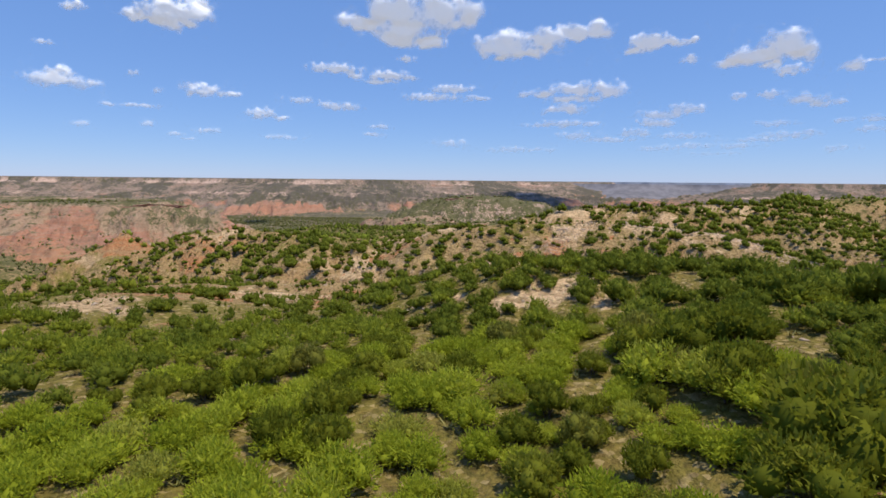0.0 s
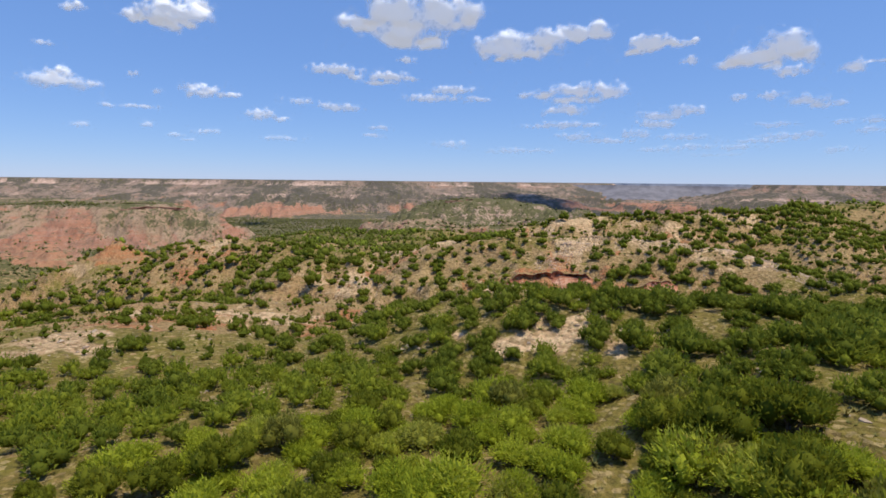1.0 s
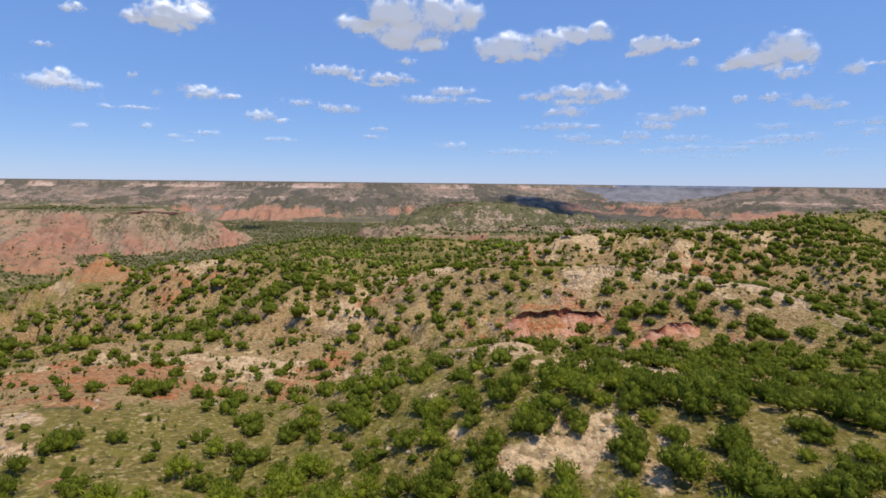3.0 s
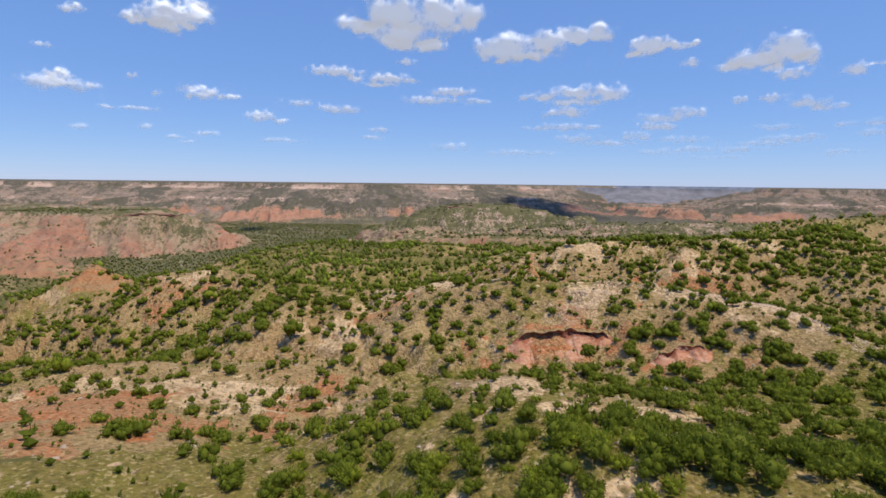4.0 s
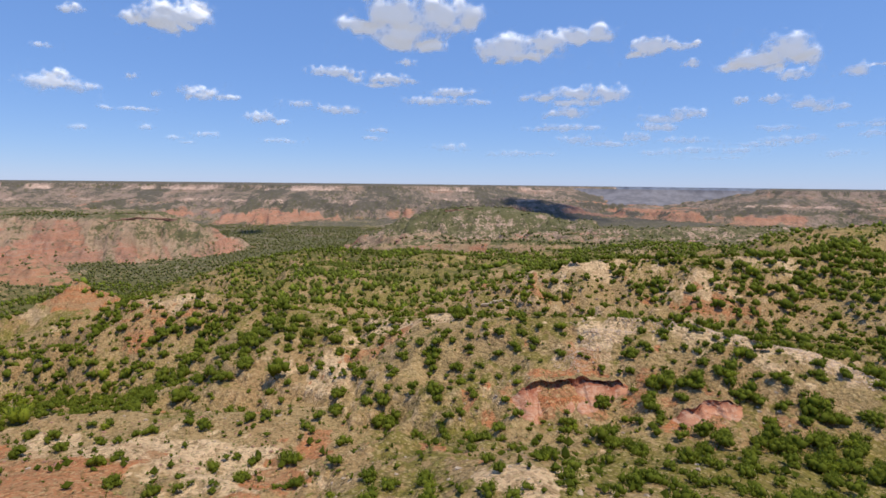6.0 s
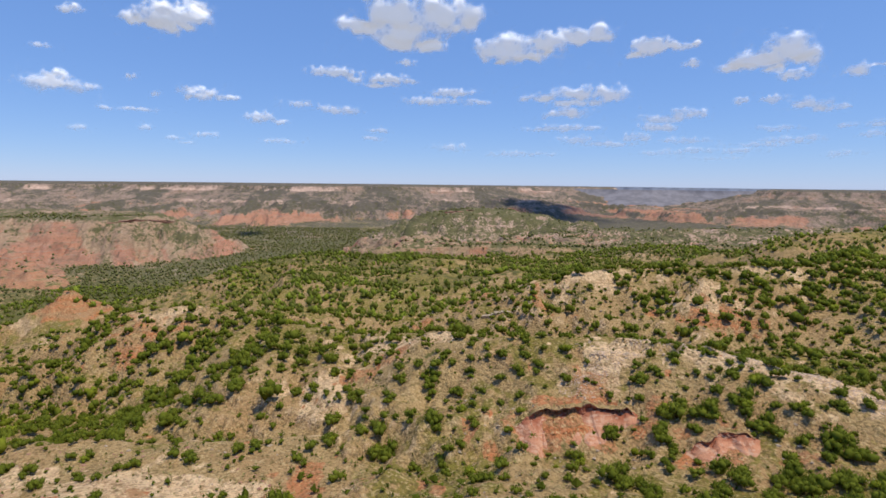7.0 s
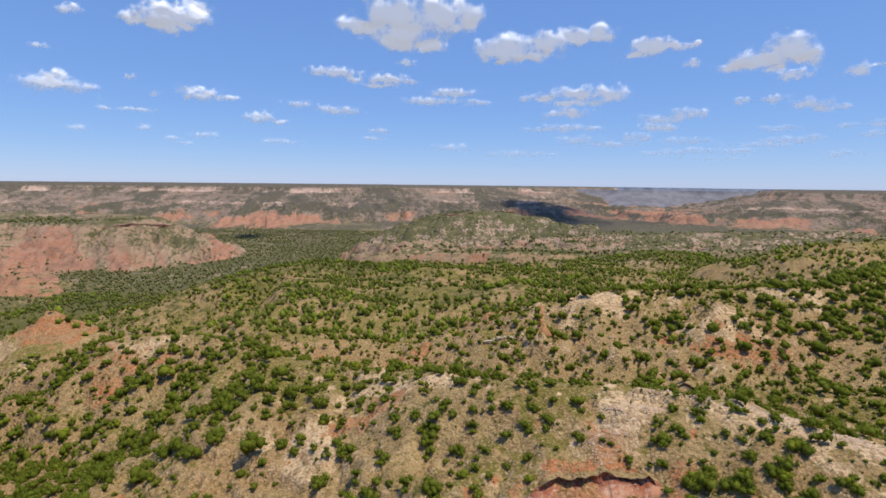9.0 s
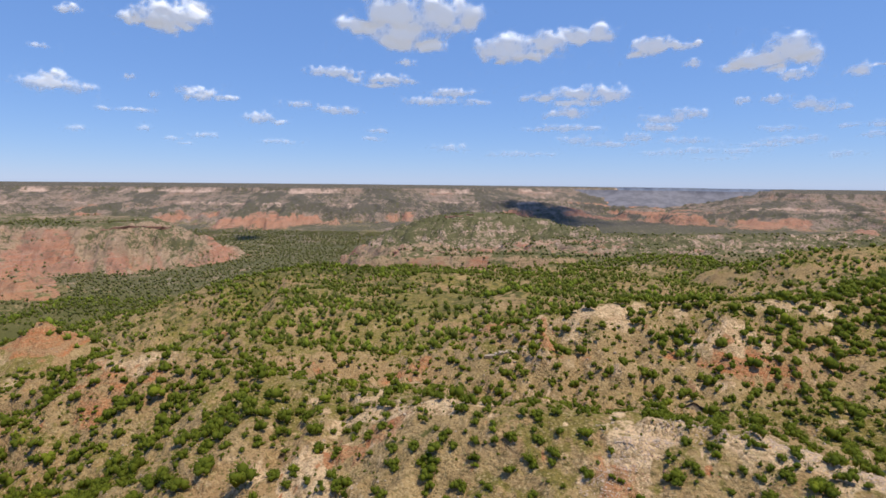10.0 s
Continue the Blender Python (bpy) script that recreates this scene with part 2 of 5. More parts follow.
    # the pink cliff across the valley and the badlands at its foot
    h = fluted(h, x, y, LEFT_CLIFF, 0.66, 61)
    h = ridge(h, x, y, [(-1600, 1010, -28), (-640, 985, -31)], 0.52, 4, 115, 1.0, 0.3, 40, 66)
    h = ridge(h, x, y, [(-560, 800, -74), (-540, 778, -84)], 0.6, 3, 4, 1.5, 0.5, 16, 62)
    h = ridge(h, x, y, [(-520, 850, -70), (-470, 815, -80), (-440, 800, -88)], 0.6, 3, 2, 1.5, 0.5, 16, 63)
    h = ridge(h, x, y, [(-640, 810, -66), (-540, 715, -74), (-480, 660, -81), (-440, 640, -88)], 0.5, 5, 4, 1.5, 0.5, 18, 64)
    h = ridge(h, x, y, [(-470, 880, -66), (-420, 860, -80), (-390, 850, -90)], 0.6, 2, 2, 1.0, 0.5, 16, 65)
    # canyon walls and the plains above
    left, dl, ribl = wall(x, y, RIM_LEFT, 71)
    right, dr, ribr = wall(x, y, RIM_RIGHT, 81)
    h = smax(h, np.maximum(left, right), 2.0)
    # behind the drone the bench climbs to the near rim
    h = np.where(y < -30, h + ramp(-30, -1200, y) * 14, h)
    # fine relief
    depth = np.hypot(x, y + 30)
    h = h + 0.35 * fbm(x, y, 5.5, 3, 91) * ramp(10, 60, depth) + 0.7 * (1 - rills(x, y, 7.5, 3, 93)) * ramp(110, 135, y) * ramp(330, 260, y) + 0.9 * fbm(x, y, 19, 3, 92) * ramp(150, 500, depth) * (np.minimum(dl, dr) > 0)
    # beds of harder rock that stand out as steps on the slopes
    bed = h + 1.1 * fbm(x, y, 26, 3, 95)
    rise = 2.3
    part_way = bed / rise - np.floor(bed / rise)
    broken = ramp(0.0, 0.35, fbm(x, y, 15, 3, 96)) * ramp(112, 126, y) * ramp(420, 340, y)
    h = h + 0.9 * rise * (ramp(0.32, 0.68, part_way) - part_way) * broken
    # thicker beds on the far cliffs
    bed = h + 4 * fbm(x, y, 150, 3, 97)
    rise = 8.5
    part_way = bed / rise - np.floor(bed / rise)
    h = h + 0.75 * rise * (ramp(0.3, 0.7, part_way) - part_way) * ramp(-0.25, 0.3, fbm(x, y, 70, 3, 98)) * ramp(620, 720, depth) * ramp(-92, -86, h) * ramp(10, 4, h)
    # fluted cliffs far off
    h = h + 9.0 * (rills(x, y, 30, 3, 94) - 0.45) * ramp(-91, -84, h) * ramp(-32, -39, h) * ramp(600, 700, depth) * np.maximum(ramp(-380, -420, x), ramp(680, 740, y)) * ramp(600, 700, y)
    # broken banks
    for line in BANK_LINES:
        h = scarp(h, x, y, *line)
    return h, dl, dr, np.where(dl < dr, ribl, ribr)


# ---- materials ----
def material(name):
    m = bpy.data.materials.new(name)
    m.use_nodes = True
    nt = m.node_tree
    return m, nt, nt.nodes["Principled BSDF"]


def node(nt, kind, **settings):
    n = nt.nodes.new(kind)
    for key, value in settings.items():
        if key in n.inputs:
            n.inputs[key].default_value = value
    return n


def noise_tex(nt, vector, scale, detail=4.0, rough=0.55):
    n = node(nt, "ShaderNodeTexNoise", Scale=scale, Detail=detail, Roughness=rough)
    nt.links.new(vector, n.inputs["Vector"])
    return n.outputs["Fac"]


def math_node(nt, op, a, b=None, c=None):
    n = nt.nodes.new("ShaderNodeMath")
    n.operation = op
    for slot, v in zip(n.inputs, (a, b, c)):
        if v is None:
            continue
        if isinstance(v, (int, float)):
            slot.default_value = v
        else:
            nt.links.new(v, slot)
    return n.outputs[0]


def span(nt, v, a, b):
    n = nt.nodes.new("ShaderNodeMapRange")
    n.interpolation_type = "SMOOTHSTEP"
    nt.links.new(v, n.inputs["Value"])
    n.inputs["From Min"].default_value, n.inputs["From Max"].default_value = a, b
    return n.outputs["Result"]


def mix(nt, fac, a, b, blend="MIX"):
    n = nt.nodes.new("ShaderNodeMix")
    n.data_type, n.blend_type = "RGBA", blend
    for slot, v in ((n.inputs[0], fac), (n.inputs[6], a), (n.inputs[7], b)):
        if isinstance(v, (int, float)):
            slot.default_value = v
        elif isinstance(v, tuple):
            slot.default_value = (*v, 1.0)
        else:
            nt.links.new(v, slot)
    return n.outputs[2]


def ground_material():
    m, nt, bsdf = material("canyon_earth")
    pos = nt.nodes.new("ShaderNodeNewGeometry").outputs["Position"]
    cover = nt.nodes.new("ShaderNodeAttribute")
    cover.attribute_name = "cover"
    parts = nt.nodes.new("ShaderNodeSeparateColor")
    nt.links.new(cover.outputs["Color"], parts.inputs[0])
    red, grass, pale = parts.outputs[0], parts.outputs[1], parts.outputs[2]
    scrub = cover.outputs["Alpha"]
    xyz = nt.nodes.new("ShaderNodeSeparateXYZ")
    nt.links.new(pos, xyz.inputs[0])
    fine = noise_tex(nt, pos, 2.2, 5, 0.65)
    mid = noise_tex(nt, pos, 0.23, 5, 0.6)
    broad = noise_tex(nt, pos, 0.035, 4, 0.6)
    huge = noise_tex(nt, pos, 0.009, 4, 0.6)
    gravel = node(nt, "ShaderNodeTexVoronoi", Scale=2.6)
    nt.links.new(pos, gravel.inputs["Vector"])
    pebble = nt.nodes.new("ShaderNodeSeparateColor")
    nt.links.new(gravel.outputs["Color"], pebble.inputs[0])
    tufts = node(nt, "ShaderNodeTexVoronoi", Scale=0.85)
    nt.links.new(pos, tufts.inputs["Vector"])
    tuft = nt.nodes.new("ShaderNodeSeparateColor")
    nt.links.new(tufts.outputs["Color"], tuft.inputs[0])
    # beds of rock, bent a little
    bed = nt.nodes.new("ShaderNodeCombineXYZ")
    level = math_node(nt, "MULTIPLY_ADD", mid, 2.2, xyz.outputs[2])
    level = math_node(nt, "MULTIPLY_ADD", huge, 8.0, level)
    nt.links.new(level, bed.inputs[2])
    beds = noise_tex(nt, bed.outputs[0], 0.42, 4, 0.7)
    thick_beds = noise_tex(nt, bed.outputs[0], 0.10, 3, 0.6)
    grit = noise_tex(nt, pos, 1.15, 5, 0.72)
    patchy = noise_tex(nt, pos, 0.42, 6, 0.68)
    rubble = node(nt, "ShaderNodeTexVoronoi", Scale=1.25)
    nt.links.new(pos, rubble.inputs["Vector"])
    chips = nt.nodes.new("ShaderNodeSeparateColor")
    nt.links.new(rubble.outputs["Color"], chips.inputs[0])
    streak_at = nt.nodes.new("ShaderNodeVectorMath")
    streak_at.operation = "MULTIPLY"
    nt.links.new(pos, streak_at.inputs[0])
    streak_at.inputs[1].default_value = (0.055, 0.011, 0.02)
    streak = noise_tex(nt, streak_at.outputs[0], 1.0, 5, 0.65)
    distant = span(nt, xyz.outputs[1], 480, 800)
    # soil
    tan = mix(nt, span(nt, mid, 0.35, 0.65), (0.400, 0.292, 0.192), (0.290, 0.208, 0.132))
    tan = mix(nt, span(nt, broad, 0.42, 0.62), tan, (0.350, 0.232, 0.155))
    # soil turns greyer with distance, haze put into the colour
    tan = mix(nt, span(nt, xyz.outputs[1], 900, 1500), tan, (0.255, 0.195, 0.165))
    tan = mix(nt, math_node(nt, "MULTIPLY", span(nt, fine, 0.5, 0.72), 0.4), tan, (0.37, 0.285, 0.185))
    dry = mix(nt, span(nt, fine, 0.35, 0.65), (0.255, 0.20, 0.085), (0.165, 0.145, 0.052))
    green = mix(nt, span(nt, mid, 0.4, 0.6), dry, (0.195, 0.176, 0.058))
    g = math_node(nt, "ADD", grass, math_node(nt, "MULTIPLY_ADD", patchy, 1.9, -0.95))
    colour = mix(nt, span(nt, g, 0.28, 0.62), tan, green)
    # pale rock and rubble
    stone = mix(nt, span(nt, beds, 0.42, 0.6), (0.63, 0.465, 0.385), (0.48, 0.325, 0.255))
    stone = mix(nt, math_node(nt, "MULTIPLY", span(nt, fine, 0.48, 0.62), 0.75), stone, (0.69, 0.57, 0.485))
    stone = mix(nt, math_node(nt, "MULTIPLY", span(nt, chips.outputs[0], 0.55, 0.95), 0.75), stone, (0.27, 0.19, 0.125))
    p = math_node(nt, "ADD", pale, math_node(nt, "MULTIPLY_ADD", mid, 0.8, -0.4))
    colour = mix(nt, span(nt, p, 0.3, 0.7), colour, stone)
    # red beds
    clay = mix(nt, span(nt, beds, 0.36, 0.6), (0.46, 0.175, 0.102), (0.37, 0.215, 0.150))
    clay = mix(nt, math_node(nt, "MULTIPLY", span(nt, beds, 0.56, 0.68), 0.6), clay, (0.40, 0.29, 0.22))
    clay = mix(nt, math_node(nt, "MULTIPLY", span(nt, fine, 0.55, 0.75), 0.4), clay, (0.40, 0.23, 0.145))
    r = math_node(nt, "ADD", red, math_node(nt, "MULTIPLY_ADD", mid, 0.7, -0.35))
    r = math_node(nt, "ADD", r, math_node(nt, "MULTIPLY_ADD", broad, 0.7, -0.35))
    r = math_node(nt, "ADD", r, math_node(nt, "MULTIPLY_ADD", thick_beds, 1.0, -0.5))
    colour = mix(nt, span(nt, r, 0.3, 0.62), colour, clay)
    # stones, tufts and small scrub
    colour = mix(nt, math_node(nt, "MULTIPLY", math_node(nt, "MULTIPLY_ADD", span(nt, p, 0.3, 0.7), -0.75, 1.0), math_node(nt, "MULTIPLY", span(nt, grit, 0.52, 0.62), 0.62)), colour, (0.085, 0.080, 0.036))
    colour = mix(nt, math_node(nt, "MULTIPLY", span(nt, grit, 0.45, 0.33), 0.4), colour, (0.43, 0.34, 0.245))
    colour = mix(nt, math_node(nt, "MULTIPLY", span(nt, pebble.outputs[0], 0.72, 0.98), 0.55), colour, (0.50, 0.40, 0.29))
    colour = mix(nt, math_node(nt, "MULTIPLY", span(nt, pebble.outputs[1], 0.70, 0.98), 0.50), colour, (0.11, 0.078, 0.045))
    clump = math_node(nt, "MULTIPLY", span(nt, tufts.outputs["Distance"], 0.45, 0.22), span(nt, tuft.outputs[0], 0.45, 0.75))
    clump = math_node(nt, "MULTIPLY", clump, span(nt, math_node(nt, "ADD", g, math_node(nt, "MULTIPLY", p, -0.8)), 0.05, 0.45))
    colour = mix(nt, math_node(nt, "MULTIPLY", clump, 0.6), colour, (0.115, 0.108, 0.042))
    # scrub too far off to tell apart
    speck = noise_tex(nt, pos, 0.24, 3, 0.7)
    dots = node(nt, "ShaderNodeTexVoronoi", Scale=0.15)
    nt.links.new(pos, dots.inputs["Vector"])
    each = nt.nodes.new("ShaderNodeSeparateColor")
    nt.links.new(dots.outputs["Color"], each.inputs[0])
    far_dots = node(nt, "ShaderNodeTexVoronoi", Scale=0.06)
    nt.links.new(pos, far_dots.inputs["Vector"])
    far_each = nt.nodes.new("ShaderNodeSeparateColor")
    nt.links.new(far_dots.outputs["Color"], far_each.inputs[0])
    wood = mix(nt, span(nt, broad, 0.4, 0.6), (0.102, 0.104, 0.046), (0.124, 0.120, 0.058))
    # far woods greyed the same way, as haze would
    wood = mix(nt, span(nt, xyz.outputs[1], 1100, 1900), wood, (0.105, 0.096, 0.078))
    s = math_node(nt, "ADD", scrub, math_node(nt, "MULTIPLY_ADD", speck, 2.0, -1.0))
    s = math_node(nt, "ADD", s, math_node(nt, "MULTIPLY_ADD", noise_tex(nt, pos, 0.045, 7, 0.78), 2.0, -1.0))
    s = math_node(nt, "ADD", s, math_node(nt, "MULTIPLY_ADD", thick_beds, 1.0, -0.5))
    s = math_node(nt, "ADD", s, math_node(nt, "MULTIPLY", distant, math_node(nt, "MULTIPLY_ADD", streak, 1.3, -0.65)))
    # gully shade painted as dark streaks down the far slopes
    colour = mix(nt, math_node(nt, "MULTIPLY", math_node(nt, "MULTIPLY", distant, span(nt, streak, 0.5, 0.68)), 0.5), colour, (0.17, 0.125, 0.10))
    colour = mix(nt, span(nt, s, 0.42, 0.62), colour, wood)
    for cells, shades, start, end in ((dots, each, 250, 340), (far_dots, far_each, 1300, 1700)):
        bush = math_node(nt, "MULTIPLY", span(nt, cells.outputs["Distance"], 0.42, 0.28), math_node(nt, "LESS_THAN", shades.outputs[0], 0.6))
        bush = math_node(nt, "MULTIPLY", bush, span(nt, xyz.outputs[1], start, end))
        bush = math_node(nt, "MULTIPLY", bush, span(nt, s, 0.0, 0.4))
        colour = mix(nt, math_node(nt, "MULTIPLY", bush, 0.85), colour, mix(nt, shades.outputs[1], (0.072, 0.074, 0.038), (0.108, 0.106, 0.05)))
    # blue held back near by and restored far off: painted distance haze
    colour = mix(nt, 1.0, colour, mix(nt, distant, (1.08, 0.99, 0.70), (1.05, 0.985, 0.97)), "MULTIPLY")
    # broken rock on the far cliffs: cleft shade and rib light painted by noise
    relief_shade_at = nt.nodes.new("ShaderNodeVectorMath")
    relief_shade_at.operation = "MULTIPLY"
    nt.links.new(pos, relief_shade_at.inputs[0])
    relief_shade_at.inputs[1].default_value = (0.10, 0.035, 0.16)
    relief_shade = noise_tex(nt, relief_shade_at.outputs[0], 1.0, 7, 0.78)
    colour = mix(nt, math_node(nt, "MULTIPLY", math_node(nt, "MULTIPLY", distant, span(nt, relief_shade, 0.53, 0.64)), 0.68), colour, (0.115, 0.098, 0.066))
    colour = mix(nt, math_node(nt, "MULTIPLY", math_node(nt, "MULTIPLY", distant, span(nt, relief_shade, 0.45, 0.36)), 0.35), colour, (0.46, 0.35, 0.27))
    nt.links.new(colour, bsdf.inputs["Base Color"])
    bsdf.inputs["Roughness"].default_value = 0.95
    bsdf.inputs["Specular IOR Level"].default_value = 0.05
    bump = nt.nodes.new("ShaderNodeBump")
    bump.inputs["Strength"].default_value, bump.inputs["Distance"].default_value = 0.9, 0.5
    rough = math_node(nt, "ADD", math_node(nt, "ADD", fine, grit), math_node(nt, "MULTIPLY", mid, 1.5))
    nt.links.new(math_node(nt, "MULTIPLY_ADD", rubble.outputs["Distance"], -0.7, rough), bump.inputs["Height"])
    nt.links.new(bump.outputs[0], bsdf.inputs["Normal"])
    return m


def leaf_material(name, dark, bright, far, single=False):
    m, nt, bsdf = material(name)
    tone = nt.nodes.new("ShaderNodeAttribute")
    tone.attribute_name = "tone"
    own = nt.nodes.new("ShaderNodeObjectInfo").outputs["Random"]
    isle = nt.nodes.new("ShaderNodeNewGeometry").outputs["Random Per Island"]
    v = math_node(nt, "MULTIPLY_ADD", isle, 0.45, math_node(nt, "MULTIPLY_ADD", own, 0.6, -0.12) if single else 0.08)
    # tone carries the crown's painted shade, dark inside and bright on top
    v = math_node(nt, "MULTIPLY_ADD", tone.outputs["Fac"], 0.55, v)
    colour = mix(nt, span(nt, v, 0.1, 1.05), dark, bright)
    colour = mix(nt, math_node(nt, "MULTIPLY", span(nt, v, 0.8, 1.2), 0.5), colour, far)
    if single:
        colour = mix(nt, math_node(nt, "MULTIPLY", span(nt, own, 0.85, 0.98), 0.4), colour, (0.27, 0.235, 0.07))
    nt.links.new(colour, bsdf.inputs["Base Color"])
    bsdf.inputs["Roughness"].default_value = 0.7
    bsdf.inputs["Specular IOR Level"].default_value = 0.05
    glow = node(nt, "ShaderNodeBsdfTranslucent")
    nt.links.new(colour, glow.inputs["Color"])
    both = node(nt, "ShaderNodeMixShader", Fac=0.46)
    nt.links.new(bsdf.outputs[0], both.inputs[1])
    nt.links.new(glow.outputs[0], both.inputs[2])
    nt.links.new(both.outputs[0], nt.nodes["Material Output"].inputs["Surface"])
    return m


def plain_material(name, a, b, scale, rough=0.9):
    m, nt, bsdf = material(name)
    pos = nt.nodes.new("ShaderNodeNewGeometry").outputs["Position"]
    fac = span(nt, noise_tex(nt, pos, scale, 5, 0.65), 0.35, 0.65)
    nt.links.new(mix(nt, fac, a, b), bsdf.inputs["Base Color"])
    bsdf.inputs["Roughness"].default_value = rough
    bsdf.inputs["Specular IOR Level"].default_value = 0.2
    return m


def cloud_material():
    m, nt, bsdf = material("cloud_vapour")
    pos = nt.nodes.new("ShaderNodeNewGeometry").outputs["Position"]
    dens = nt.nodes.new("ShaderNodeAttribute")
    dens.attribute_name = "puff"
    fine = noise_tex(nt, pos, 0.014, 4, 0.55)
    fac = span(nt, math_node(nt, "ADD", dens.outputs["Fac"], math_node(nt, "MULTIPLY_ADD", fine, 0.5, -0.25)), 0.0, 0.9)
    bsdf.inputs["Base Color"].default_value = (0.9, 0.9, 0.92, 1)
    bsdf.inputs["Roughness"].default_value = 1.0
    bsdf.inputs["Specular IOR Level"].default_value = 0.0
    # added glow in place of sunlight scattered inside the cloud
    bsdf.inputs["Emission Color"].default_value = (0.95, 0.97, 1.0, 1)
    bsdf.inputs["Emission Strength"].default_value = 0.28
    clear = nt.nodes.new("ShaderNodeBsdfTransparent")
    both = nt.nodes.new("ShaderNodeMixShader")
    nt.links.new(fac, both.inputs[0])
    nt.links.new(clear.outputs[0], both.inputs[1])
    nt.links.new(bsdf.outputs[0], both.inputs[2])
    nt.links.new(both.outputs[0], nt.nodes["Material Output"].inputs["Surface"])
    return m


EARTH = ground_material()
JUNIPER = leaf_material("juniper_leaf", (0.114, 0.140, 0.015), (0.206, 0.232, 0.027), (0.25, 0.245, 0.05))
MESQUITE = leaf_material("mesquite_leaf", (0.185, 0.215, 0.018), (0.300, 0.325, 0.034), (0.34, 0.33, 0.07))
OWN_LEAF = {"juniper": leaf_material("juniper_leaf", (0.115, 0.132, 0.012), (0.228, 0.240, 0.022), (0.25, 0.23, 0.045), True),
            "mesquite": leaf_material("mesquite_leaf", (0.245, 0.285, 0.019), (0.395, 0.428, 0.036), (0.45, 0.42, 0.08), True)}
# leaves of the valley woods, greyed a little for haze
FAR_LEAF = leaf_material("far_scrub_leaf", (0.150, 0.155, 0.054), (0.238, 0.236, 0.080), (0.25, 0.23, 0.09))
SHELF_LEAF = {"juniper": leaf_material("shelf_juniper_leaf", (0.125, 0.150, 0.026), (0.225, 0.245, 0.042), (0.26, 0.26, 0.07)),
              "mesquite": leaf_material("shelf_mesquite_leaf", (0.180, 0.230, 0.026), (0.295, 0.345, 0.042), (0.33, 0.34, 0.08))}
BARK = plain_material("grey_brown_bark", (0.16, 0.125, 0.095), (0.085, 0.062, 0.045), 6.0)
STONE = plain_material("pale_sandstone", (0.44, 0.345, 0.25), (0.30, 0.215, 0.15), 1.2)
RED_STONE = plain_material("red_sandstone", (0.37, 0.20, 0.135), (0.25, 0.125, 0.09), 1.5)
STRAW = plain_material("dry_grass", (0.30, 0.25, 0.085), (0.17, 0.185, 0.05), 0.6)
CLOUD = cloud_material()


# ---- mesh helpers ----
def fill_mesh(name, verts, faces, material_used, smooth=True, attributes=()):
    """A mesh from arrays: verts (n, 3), faces (m, 3 or 4); attributes: (name, kind, values)."""
    me = bpy.data.meshes.new(name)
    m, k = faces.shape
    me.vertices.add(len(verts))
    me.vertices.foreach_set("co", np.ascontiguousarray(verts, np.float32).ravel())
    me.loops.add(m * k)
    me.loops.foreach_set("vertex_index", np.ascontiguousarray(faces, np.int32).ravel())
    me.polygons.add(m)
    me.polygons.foreach_set("loop_start", np.arange(0, m * k, k, dtype=np.int32))
    me.polygons.foreach_set("use_smooth", np.full(m, smooth))
    for title, kind, values in attributes:
        a = me.attributes.new(title, kind, "POINT")
        a.data.foreach_set("color" if kind == "FLOAT_COLOR" else "value", np.ascontiguousarray(values, np.float32).ravel())
    me.materials.append(material_used)
    me.update(calc_edges=True)
    me.validate()
    return me


# ---- the ground: one sheet, finest where the drone looks ----
ORIGIN_Y = -30.0


